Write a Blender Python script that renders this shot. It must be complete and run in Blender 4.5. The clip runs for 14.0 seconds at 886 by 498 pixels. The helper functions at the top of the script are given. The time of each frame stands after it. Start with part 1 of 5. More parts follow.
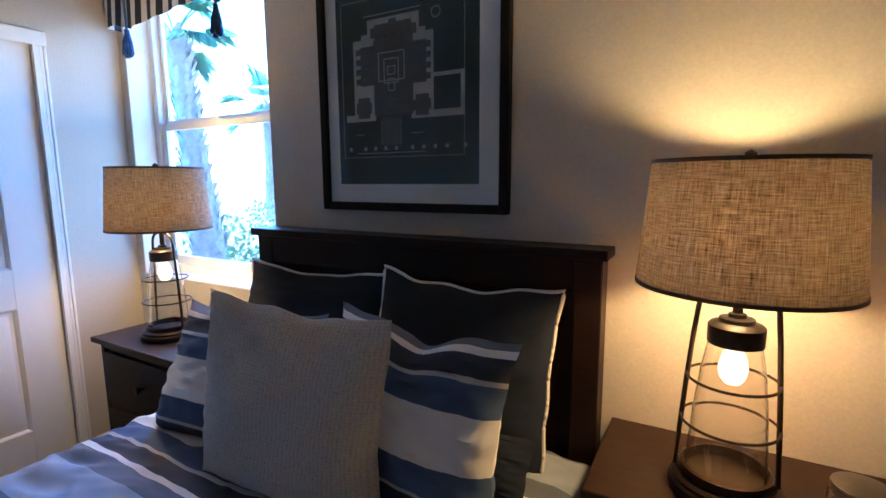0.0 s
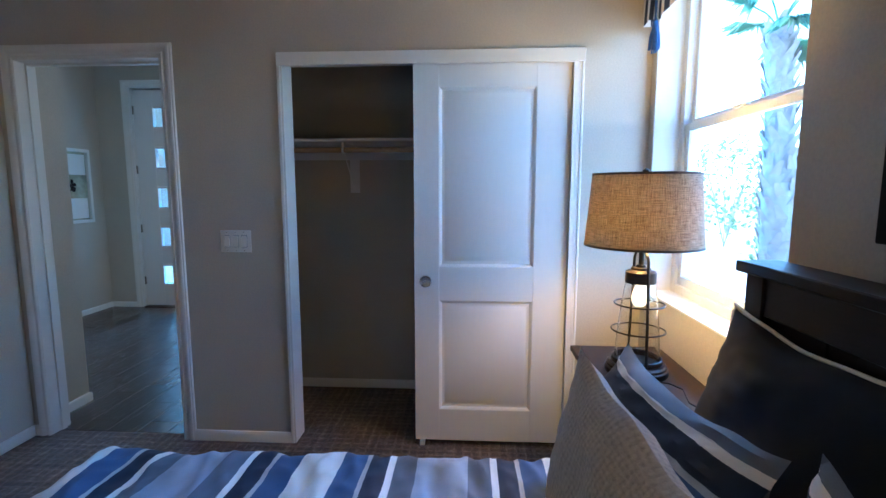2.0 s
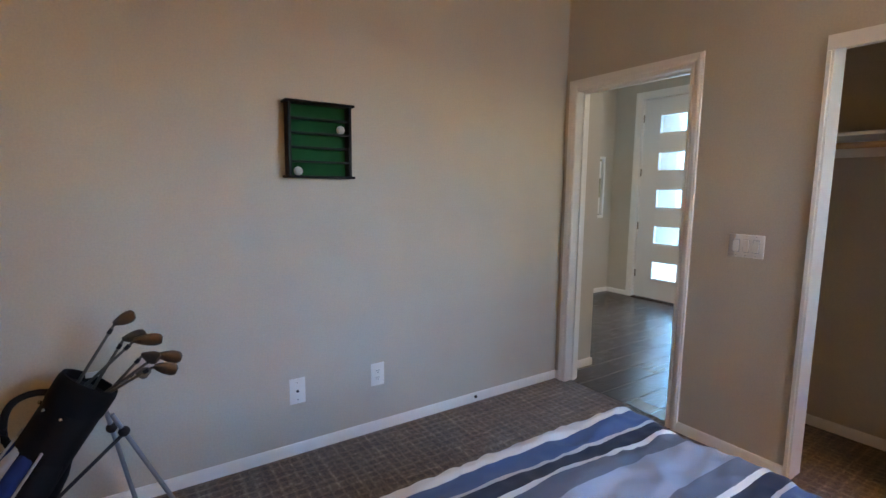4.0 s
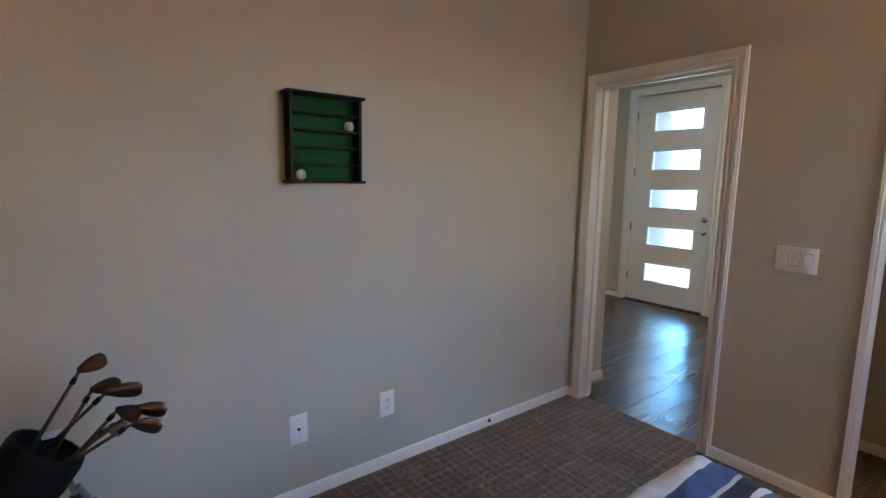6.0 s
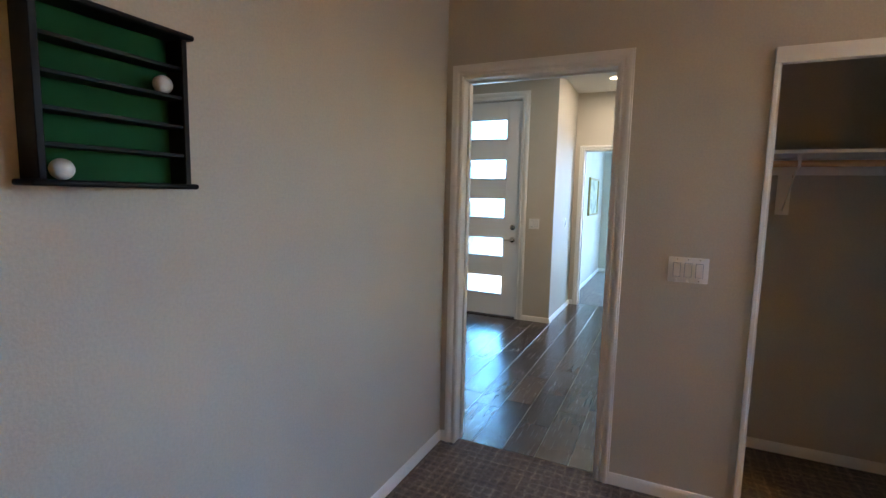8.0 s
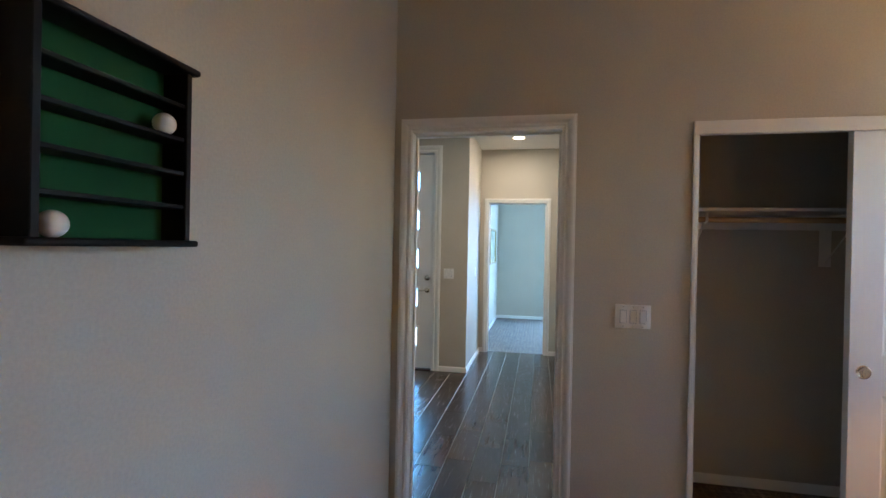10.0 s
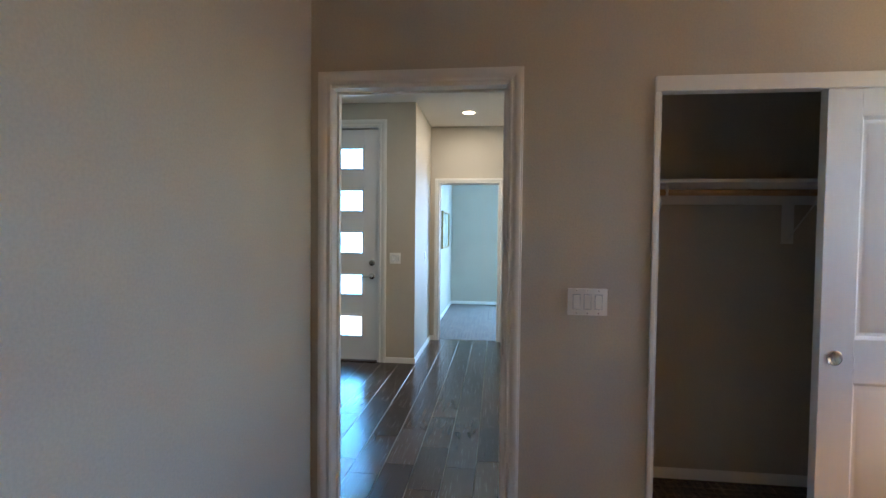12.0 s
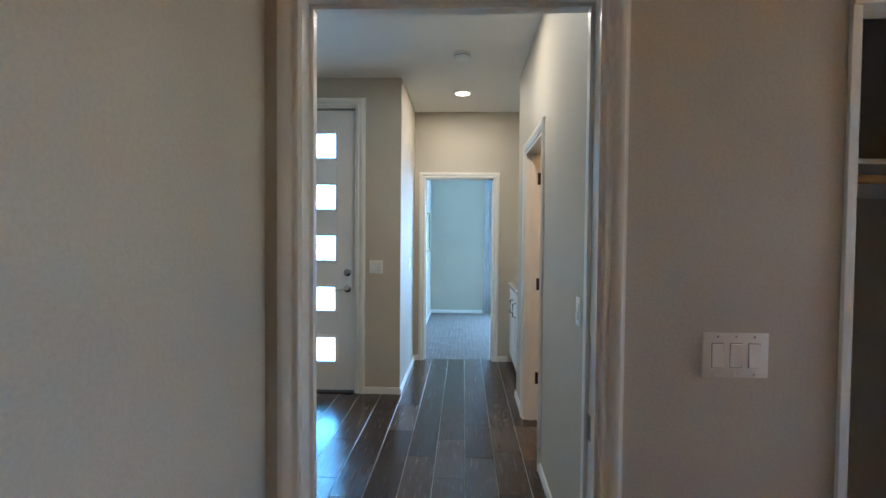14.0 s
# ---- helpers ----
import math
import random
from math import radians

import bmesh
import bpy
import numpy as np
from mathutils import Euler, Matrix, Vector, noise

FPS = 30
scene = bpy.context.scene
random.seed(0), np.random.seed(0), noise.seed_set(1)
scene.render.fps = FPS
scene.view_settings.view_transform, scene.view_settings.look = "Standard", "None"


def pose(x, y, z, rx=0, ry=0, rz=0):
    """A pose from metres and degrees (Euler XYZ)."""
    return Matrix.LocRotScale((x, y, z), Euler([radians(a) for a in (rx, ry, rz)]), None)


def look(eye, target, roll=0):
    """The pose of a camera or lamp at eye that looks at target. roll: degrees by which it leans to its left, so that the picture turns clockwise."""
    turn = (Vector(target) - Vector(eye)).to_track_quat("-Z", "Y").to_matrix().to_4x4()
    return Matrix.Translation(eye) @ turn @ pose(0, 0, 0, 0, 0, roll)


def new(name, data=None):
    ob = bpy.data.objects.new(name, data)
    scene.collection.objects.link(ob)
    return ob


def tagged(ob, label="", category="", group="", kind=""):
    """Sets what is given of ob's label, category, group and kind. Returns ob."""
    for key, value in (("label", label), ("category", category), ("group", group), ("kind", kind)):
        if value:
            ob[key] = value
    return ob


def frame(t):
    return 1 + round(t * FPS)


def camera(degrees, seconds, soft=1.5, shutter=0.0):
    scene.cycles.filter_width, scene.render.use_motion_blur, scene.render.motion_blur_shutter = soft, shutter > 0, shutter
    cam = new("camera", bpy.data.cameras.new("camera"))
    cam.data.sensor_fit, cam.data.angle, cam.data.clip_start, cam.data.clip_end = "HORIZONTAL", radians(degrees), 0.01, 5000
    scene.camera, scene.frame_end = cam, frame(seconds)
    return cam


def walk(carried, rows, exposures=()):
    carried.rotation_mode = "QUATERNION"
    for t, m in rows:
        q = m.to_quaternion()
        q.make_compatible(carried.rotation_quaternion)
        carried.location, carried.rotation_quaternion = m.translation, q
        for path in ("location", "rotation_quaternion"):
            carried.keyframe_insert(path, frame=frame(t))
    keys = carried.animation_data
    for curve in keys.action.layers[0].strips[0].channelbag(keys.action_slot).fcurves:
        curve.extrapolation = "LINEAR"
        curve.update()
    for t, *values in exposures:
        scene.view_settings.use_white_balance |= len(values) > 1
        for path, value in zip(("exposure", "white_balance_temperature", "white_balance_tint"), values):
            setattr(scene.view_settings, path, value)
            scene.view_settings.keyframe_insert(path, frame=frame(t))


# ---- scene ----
cam = camera(85.6, 14.0)
PATH = [
    (0, (2.732, 1.885, 1.378), (1.758, 3.609, 1.092), -0.3),
    (0.5, (2.7, 2.146, 1.353), (1.384, 3.627, 1.082), -0.4),
    (1, (2.641, 2.314, 1.37), (0.957, 3.357, 1.095), -0.1),
    (1.5, (2.5, 2.377, 1.384), (0.566, 2.814, 1.123), 0.0),
    (2, (2.435, 2.454, 1.377), (0.453, 2.342, 1.133), 0.0),
    (2.5, (2.443, 2.484, 1.357), (0.56, 1.853, 1.125), 0.3),
    (3, (2.519, 2.444, 1.380), (0.976, 1.197, 1.136), 0.4),
    (3.5, (2.566, 2.405, 1.375), (1.357, 0.832, 1.126), 0.4),
    (3.7, (2.58, 2.391, 1.377), (1.471, 0.745, 1.133), 0.5),
    (5.8, (2.623, 2.028, 1.423), (1.527, 0.378, 1.146), 1.0),
    (6, (2.624, 1.963, 1.434), (1.415, 0.393, 1.16), 1.0),
    (6.5, (2.579, 1.827, 1.417), (1.166, 0.441, 1.133), 1.0),
    (7, (2.481, 1.618, 1.421), (0.902, 0.425, 1.135), 1.2),
    (7.5, (2.45, 1.389, 1.418), (0.781, 0.323, 1.136), 1.3),
    (8, (2.426, 1.13, 1.423), (0.625, 0.288, 1.201), 1.3),
    (8.2, (2.385, 1.059, 1.421), (0.538, 0.298, 1.332), 1.2),
    (10.5, (2.492, 0.762, 1.436), (0.52, 0.433, 1.395), 0.8),
    (11, (2.49, 0.779, 1.423), (0.509, 0.507, 1.375), 0.7),
    (11.5, (2.374, 0.797, 1.405), (0.389, 0.56, 1.352), 0.7),
    (12, (2.096, 0.841, 1.396), (0.109, 0.617, 1.332), 0.6),
    (12.5, (1.891, 0.797, 1.393), (-0.095, 0.574, 1.329), 0.8),
    (13, (1.647, 0.613, 1.408), (-0.344, 0.435, 1.342), 0.9),
    (13.5, (1.416, 0.542, 1.407), (-0.579, 0.426, 1.342), 0.4),
    (14, (1.255, 0.529, 1.413), (-0.742, 0.443, 1.355), 0.5),
]
EXPOSURES = [(0.0, 3.3, 4450, 9), (0.5, 3.22, 4400, 7), (1.5, 3.5, 4500, 3), (2.0, 3.45, 4700, 2), (2.5, 3.02, 5000, 2), (3.0, 3.5, 6150, 7), (3.7, 4.2, 6750, 10), (6.0, 3.86, 7050, 12), (7.5, 3.8, 7050, 12), (8.0, 3.78, 6850, 10), (11.0, 3.68, 6500, 8), (14.0, 3.65, 6200, 6)]
walk(cam, [(t, look(eye, target, roll)) for t, eye, target, roll in PATH], EXPOSURES)

# ---- world, sun, exposure ----
SUN_EL, SUN_AZ = 64.0, 268.0
world = bpy.data.worlds.new("sky")
world.use_nodes = True
scene.world = world
_wn = world.node_tree.nodes
_sky = _wn.new("ShaderNodeTexSky")
_sky.sky_type = "NISHITA"
_sky.sun_disc = False
_sky.ozone_density, _sky.dust_density, _sky.air_density = 4.5, 0.1, 1.1
_sky.sun_elevation, _sky.sun_rotation = radians(SUN_EL), radians(SUN_AZ)
world.node_tree.links.new(_sky.outputs["Color"], _wn["Background"].inputs["Color"])
_wn["Background"].inputs["Strength"].default_value = 0.15
_sd = bpy.data.lights.new("sun", "SUN")
_sd.energy, _sd.angle, _sd.color = 1.6, radians(0.5), (1.0, 0.94, 0.86)
_sun = new("sun", _sd)
_az, _el = radians(SUN_AZ), radians(SUN_EL)
_dir = Vector((math.sin(_az) * math.cos(_el), math.cos(_az) * math.cos(_el), math.sin(_el)))
_sun.matrix_world = look(_dir * 50, (0, 0, 0))


def lamp_point(name, at, watts, color, radius):
    d = bpy.data.lights.new(name, "POINT")
    d.energy, d.color, d.shadow_soft_size = watts, color, radius
    ob = new(name, d)
    ob.location = at
    return ob


def lamp_area(name, at, target, w, h, watts, color):
    d = bpy.data.lights.new(name, "AREA")
    d.shape, d.size, d.size_y, d.energy, d.color = "RECTANGLE", w, h, watts, color
    ob = new(name, d)
    ob.matrix_world = look(at, target)
    return ob


WARM = (1.0, 0.55, 0.15)
for _x, _y, _bulb, _top in ((0.64, 3.09, 0.10, 2.4), (2.792, 3.06, 0.42, 2.3)):
    lamp_point("lamp_light", (_x, _y, 0.985), _bulb, (1.0, 0.38, 0.08), 0.025)
    lamp_point("lamp_light", (_x, _y, 1.285), _top, WARM, 0.05)
for _x in (-3.39, -1.66):
    lamp_area("downlight_light", (_x, 0.505, 2.767), (_x, 0.505, 0), 0.11, 0.11, 0.75, (1.0, 0.90, 0.80))
lamp_point("bathroom_light", (-1.8, 2.0, 2.4), 1.25, (1.0, 0.56, 0.24), 0.1)
# area lamp added at the out-of-view far window, in place of its daylight
lamp_area("far_window_light", (-7.33, 1.95, 1.3), (-4, 0.6, 0.4), 1.5, 1.9, 15.0, (0.24, 0.53, 1.0))
# lamp added on the room side of the door panes to brighten the entry
lamp_area("door_pane_fill", (-2.90, -0.908, 1.27), (0.0, -0.908, 0.9), 0.55, 2.0, 0.5, (0.42, 0.70, 1.0))

# added area lamp in the bedroom window, standing in for blue sky light
_sky_in = lamp_area("window_sky_fill", (0.58, 3.40, 1.62), (2.4, 0.0, -0.35), 0.92, 1.25, 0.62, (0.19, 0.48, 1.0))
_sky_in.data.spread = radians(66)

# ---- materials ----


class Nodes:
    """A node material under construction."""

    def __init__(self, name):
        self.m = bpy.data.materials.new(name)
        self.m.use_nodes = True
        self.t = self.m.node_tree
        self.b = self.t.nodes["Principled BSDF"]
        self.out = self.t.nodes["Material Output"]

    def n(self, kind, **kw):
        node = self.t.nodes.new("ShaderNode" + kind)
        for k, v in kw.items():
            if k in node.inputs:
                node.inputs[k].default_value = v
        return node

    def link(self, a, b):
        self.t.links.new(a, b)

    def coords(self, scale=(1, 1, 1), which="Object"):
        c = self.n("TexCoord")
        mp = self.n("Mapping")
        mp.inputs["Scale"].default_value = scale
        self.link(c.outputs[which], mp.inputs["Vector"])
        return mp.outputs["Vector"]

    def noise(self, vec, scale, detail=4.0, rough=0.55):
        t = self.n("TexNoise")
        t.inputs["Scale"].default_value, t.inputs["Detail"].default_value, t.inputs["Roughness"].default_value = scale, detail, rough
        self.link(vec, t.inputs["Vector"])
        return t.outputs["Fac"]

    def ramp(self, fac, stops, constant=False):
        r = self.n("ValToRGB")
        if constant:
            r.color_ramp.interpolation = "CONSTANT"
        els = r.color_ramp.elements
        while len(els) < len(stops):
            els.new(0.5)
        for e, (p, c) in zip(els, stops):
            e.position, e.color = p, (*c, 1) if len(c) == 3 else c
        self.link(fac, r.inputs["Fac"])
        return r.outputs["Color"]

    def math(self, op, a, b=None, c=None):
        m = self.n("Math")
        m.operation = op
        for i, v in enumerate((a, b, c)):
            if v is None:
                continue
            if isinstance(v, (int, float)):
                m.inputs[i].default_value = v
            else:
                self.link(v, m.inputs[i])
        return m.outputs[0]

    def mix(self, fac, a, b, mode="MIX"):
        m = self.n("MixRGB")
        m.blend_type = mode
        for sock, v in (("Fac", fac), ("Color1", a), ("Color2", b)):
            if isinstance(v, (int, float)):
                m.inputs[sock].default_value = v
            elif isinstance(v, tuple):
                m.inputs[sock].default_value = (*v, 1) if len(v) == 3 else v
            else:
                self.link(v, m.inputs[sock])
        return m.outputs["Color"]

    def bump(self, height, strength, distance=0.01):
        b = self.n("Bump")
        b.inputs["Strength"].default_value, b.inputs["Distance"].default_value = strength, distance
        self.link(height, b.inputs["Height"])
        self.link(b.outputs["Normal"], self.b.inputs["Normal"])


def shade(c, k):
    return tuple(min(1.0, v * k) for v in c)


def surface(name, color, rough=0.5, metal=0.0, grain=60.0, big=2.0, vary=0.08, bump=0.1, dist=0.002, stretch=(1, 1, 1), rough_vary=0.08, coat=0.0, spec=0.5):
    """Plain surface with variation at two scales, relief and uneven gloss."""
    s = Nodes(name)
    v = s.coords(stretch)
    a, b = s.noise(v, grain), s.noise(v, big, 3.0)
    both = s.math("ADD", s.math("MULTIPLY", a, 0.5), s.math("MULTIPLY", b, 0.5))
    s.link(s.ramp(both, [(0.3, shade(color, 1 - vary)), (0.7, shade(color, 1 + vary))]), s.b.inputs["Base Color"])
    s.link(s.math("ADD", s.math("MULTIPLY", b, rough_vary * 2), rough - rough_vary), s.b.inputs["Roughness"])
    s.b.inputs["Metallic"].default_value = metal
    s.b.inputs["Specular IOR Level"].default_value = spec
    if coat:
        s.b.inputs["Coat Weight"].default_value = coat
        s.b.inputs["Coat Roughness"].default_value = 0.12
    if bump:
        s.bump(a, bump, dist)
    return s.m


PAINT = (0.582, 0.529, 0.438)
M_WALL = surface("wall_paint", PAINT, 0.62, grain=120, big=1.3, vary=0.11, bump=0.5, dist=0.002)
M_CEIL = surface("ceiling_paint", (0.84, 0.82, 0.77), 0.75, grain=110, big=1.5, vary=0.03, bump=0.35, dist=0.002)
M_TRIM = surface("white_trim_paint", (0.86, 0.84, 0.79), 0.34, grain=40, big=3, vary=0.025, bump=0.05, dist=0.001)
M_DOORW = surface("white_door_paint", (0.85, 0.84, 0.82), 0.38, grain=60, big=2, vary=0.02, bump=0.06, dist=0.001, stretch=(1, 1, 0.15))
M_PLASTIC = surface("white_plastic", (0.88, 0.86, 0.81), 0.3, grain=30, big=5, vary=0.02, bump=0.0)
M_ESPRESSO = surface("espresso_wood", (0.014, 0.0065, 0.0042), 0.42, grain=28, big=3, vary=0.4, bump=0.12, dist=0.001, stretch=(0.5, 4, 4), coat=0.0, spec=0.15)
M_BROWN = surface("brown_wood_top", (0.027, 0.013, 0.008), 0.45, grain=24, big=3, vary=0.4, bump=0.1, dist=0.001, stretch=(0.6, 5, 5), spec=0.25)
M_BLACKWOOD = surface("black_stained_wood", (0.006, 0.005, 0.005), 0.5, grain=30, big=4, vary=0.4, bump=0.12, dist=0.001, stretch=(0.5, 4, 4), spec=0.2)
M_BRONZE = surface("dark_bronze", (0.045, 0.034, 0.027), 0.42, 0.85, grain=80, big=8, vary=0.25, bump=0.1, dist=0.0006)
M_CHROME = surface("brushed_nickel", (0.62, 0.60, 0.57), 0.26, 1.0, grain=120, big=8, vary=0.06, bump=0.03, dist=0.0004)
M_STEEL = surface("club_steel", (0.17, 0.16, 0.15), 0.34, 1.0, grain=90, big=9, vary=0.15, bump=0.05, dist=0.0005)
M_BLACK = surface("black_rubber", (0.012, 0.012, 0.013), 0.6, grain=120, big=8, vary=0.3, bump=0.2, dist=0.0006)
M_ALU = surface("grey_leg_tube", (0.30, 0.33, 0.38), 0.35, 0.6, grain=80, big=6, vary=0.1, bump=0.03, dist=0.0004)
M_RODWOOD = surface("pale_wood_rod", (0.46, 0.29, 0.15), 0.5, grain=20, big=4, vary=0.2, bump=0.08, dist=0.0008, stretch=(4, 0.5, 4))
M_STUCCO = surface("tan_stucco", (0.42, 0.34, 0.26), 0.9, grain=60, big=1, vary=0.12, bump=0.5, dist=0.006)
M_GRAVEL = surface("desert_gravel", (0.34, 0.30, 0.25), 0.95, grain=30, big=0.6, vary=0.25, bump=0.8, dist=0.02)
M_TRUNK = surface("palm_trunk", (0.29, 0.27, 0.25), 0.95, grain=14, big=3, vary=0.4, bump=0.8, dist=0.02)
M_BALL = surface("golf_ball_white", (0.82, 0.82, 0.80), 0.28, grain=30, big=4, vary=0.02, bump=0.0)
M_COUNTER = surface("counter_stone", (0.62, 0.60, 0.56), 0.25, grain=40, big=5, vary=0.15, bump=0.02)
M_BATHTILE = surface("bath_floor_tile", (0.40, 0.34, 0.28), 0.4, grain=20, big=2, vary=0.12, bump=0.1)
M_LABEL = surface("white_tag", (0.7, 0.7, 0.72), 0.5, grain=20, big=3, vary=0.03, bump=0.0)


def cloth(name, color, rough=0.85, thread=900.0, vary=0.12, sheen=0.3, bump=0.35):
    """Woven cloth in the object's own coordinates: two sets of threads and soft uneven dye."""
    s = Nodes(name)
    v = s.coords()
    t = s.noise(v, thread, 2.0)
    big = s.noise(v, 6.0, 4.0)
    both = s.math("ADD", s.math("MULTIPLY", t, 0.5), s.math("MULTIPLY", big, 0.5))
    s.link(s.ramp(both, [(0.3, shade(color, 1 - vary)), (0.7, shade(color, 1 + vary))]), s.b.inputs["Base Color"])
    s.b.inputs["Roughness"].default_value = rough
    s.b.inputs["Sheen Weight"].default_value = sheen
    s.b.inputs["Sheen Roughness"].default_value = 0.5
    s.b.inputs["Specular IOR Level"].default_value = 0.2
    s.bump(t, bump, 0.0008)
    return s.m


M_NAVY = cloth("navy_cotton", (0.015, 0.020, 0.037), sheen=0.03)
M_PIPING = cloth("white_piping_cotton", (0.70, 0.66, 0.60), sheen=0.1)
M_BAGBLACK = cloth("black_nylon", (0.006, 0.006, 0.008), 0.7, sheen=0.0)
M_BAGBLUE = cloth("blue_nylon", (0.015, 0.04, 0.16), 0.6, sheen=0.0)
M_BAGGREY = cloth("grey_nylon", (0.42, 0.43, 0.46), 0.6, sheen=0.0)
M_RIBBON = cloth("blue_ribbon", (0.03, 0.10, 0.28), 0.6, sheen=0.3)
M_MATTRESS = cloth("white_sheet", (0.72, 0.71, 0.70), 0.9)
M_CURTAIN = cloth("white_sheer_curtain", (0.75, 0.76, 0.78), 0.9)

# bedding stripes: mirrored repeat, 0.70 m long, read from the UV map in metres
W_, B_, N_, S_, L_ = (0.80, 0.77, 0.72), (0.058, 0.100, 0.205), (0.020, 0.027, 0.050), (0.13, 0.145, 0.18), (0.36, 0.39, 0.46)


def striped(name, offset=0.0):
    s = Nodes(name)
    c = s.n("TexCoord")
    sp = s.n("SeparateXYZ")
    s.link(c.outputs["UV"], sp.inputs[0])
    d = s.math("DIVIDE", s.math("PINGPONG", s.math("ADD", sp.outputs["Y"], offset), 0.35), 0.35)
    v = s.coords()
    wob = s.math("MULTIPLY", s.math("SUBTRACT", s.noise(v, 40, 2), 0.5), 0.012)
    d = s.math("ADD", d, wob)
    pale = (0.50, 0.48, 0.46)
    col = s.ramp(d, [(0.0, W_), (0.175, B_), (0.375, pale), (0.41, N_), (0.555, W_), (0.61, S_), (0.79, L_)], True)
    t = s.noise(v, 900, 2)
    big = s.noise(v, 7, 4)
    col = s.mix(0.5, col, s.ramp(t, [(0.3, (0.35, 0.35, 0.35)), (0.7, (0.65, 0.65, 0.65))]), "OVERLAY")
    col = s.mix(0.25, col, s.ramp(big, [(0.3, (0.4, 0.4, 0.4)), (0.7, (0.6, 0.6, 0.6))]), "OVERLAY")
    s.link(col, s.b.inputs["Base Color"])
    s.b.inputs["Roughness"].default_value = 0.75
    s.b.inputs["Sheen Weight"].default_value = 0.04
    s.bump(t, 0.3, 0.0008)
    return s.m


M_STRIPE = striped("striped_cotton")


def knit():
    """Ribbed pale grey knit: fine columns of stitches across the cushion."""
    s = Nodes("grey_knit")
    c = s.n("TexCoord")
    sp = s.n("SeparateXYZ")
    s.link(c.outputs["UV"], sp.inputs[0])
    wave = s.math("SINE", s.math("MULTIPLY", sp.outputs["X"], 2 * math.pi / 0.011))
    wave2 = s.math("SINE", s.math("MULTIPLY", sp.outputs["Y"], 2 * math.pi / 0.008))
    h = s.math("ADD", s.math("MULTIPLY", wave, 0.07), s.math("MULTIPLY", wave2, 0.05))
    v = s.coords()
    h = s.math("ADD", h, s.math("MULTIPLY", s.noise(v, 150, 4, 0.7), 1.0))
    col = s.ramp(h, [(0.25, (0.36, 0.32, 0.265)), (0.5, (0.53, 0.475, 0.395)), (0.8, (0.66, 0.60, 0.51))])
    s.link(col, s.b.inputs["Base Color"])
    s.b.inputs["Roughness"].default_value = 0.9
    s.b.inputs["Sheen Weight"].default_value = 0.3
    s.bump(h, 0.7, 0.002)
    return s.m


M_KNIT = knit()


def burlap():
    """Coarse linen shade: uneven crossing threads; lets light through."""
    s = Nodes("linen_shade")
    c = s.n("TexCoord")
    mp1, mp2 = s.n("Mapping"), s.n("Mapping")
    mp1.inputs["Scale"].default_value = (22, 330, 1)
    mp2.inputs["Scale"].default_value = (330, 20, 1)
    for mp in (mp1, mp2):
        s.link(c.outputs["UV"], mp.inputs["Vector"])
    a, b = s.noise(mp1.outputs["Vector"], 1.0, 3, 0.7), s.noise(mp2.outputs["Vector"], 1.0, 3, 0.7)
    h = s.math("MULTIPLY", s.math("ADD", a, b), 0.5)
    col = s.ramp(h, [(0.35, (0.10, 0.075, 0.05)), (0.45, (0.27, 0.215, 0.15)), (0.53, (0.37, 0.305, 0.22)), (0.64, (0.54, 0.46, 0.35))])
    s.link(col, s.b.inputs["Base Color"])
    s.b.inputs["Roughness"].default_value = 0.9
    s.bump(h, 0.5, 0.001)
    tr = s.n("BsdfTranslucent")
    s.link(col, tr.inputs["Color"])
    mx = s.n("MixShader")
    mx.inputs["Fac"].default_value = 0.42
    s.link(s.b.outputs["BSDF"], mx.inputs[1])
    s.link(tr.outputs["BSDF"], mx.inputs[2])
    s.link(mx.outputs["Shader"], s.out.inputs["Surface"])
    return s.m


M_SHADE = burlap()
M_SHADETRIM = cloth("brown_shade_trim", (0.07, 0.05, 0.035), 0.8)


def glass(name, tint=(1, 1, 1), rough=0.0, bumpy=0.0):
    s = Nodes(name)
    s.b.inputs["Base Color"].default_value = (*tint, 1)
    s.b.inputs["Roughness"].default_value = rough
    s.b.inputs["Transmission Weight"].default_value = 1.0
    s.b.inputs["IOR"].default_value = 1.45
    if bumpy:
        v = s.coords((1, 1, 0.35))
        s.bump(s.noise(v, 55, 2), bumpy, 0.01)
    return s.m


def pane_glass(name):
    """Thin clear pane: mostly see-through, with a mirror-like skin."""
    s = Nodes(name)
    tr = s.n("BsdfTransparent")
    gl = s.n("BsdfGlossy")
    gl.inputs["Roughness"].default_value = 0.02
    lw = s.n("LayerWeight")
    lw.inputs["Blend"].default_value = 0.5
    mx = s.n("MixShader")
    s.link(s.math("ADD", s.math("MULTIPLY", s.math("POWER", lw.outputs["Facing"], 5.0), 0.9), 0.03), mx.inputs["Fac"])
    s.link(tr.outputs["BSDF"], mx.inputs[1])
    s.link(gl.outputs["BSDF"], mx.inputs[2])
    s.link(mx.outputs["Shader"], s.out.inputs["Surface"])
    return s.m


M_GLASS = glass("clear_glass", (0.97, 0.96, 0.93))
M_RAIN = glass("rain_glass", (0.93, 0.97, 1.0), 0.12, 0.6)
M_PANE = pane_glass("window_pane")


def glow(name, color, strength):
    s = Nodes(name)
    s.b.inputs["Base Color"].default_value = (*color, 1)
    s.b.inputs["Emission Color"].default_value = (*color, 1)
    s.b.inputs["Emission Strength"].default_value = strength
    return s.m


M_BULB = glow("lit_bulb", (1.0, 0.66, 0.30), 0.3)
M_DOWN = glow("lit_downlight", (1.0, 0.80, 0.58), 1.4)


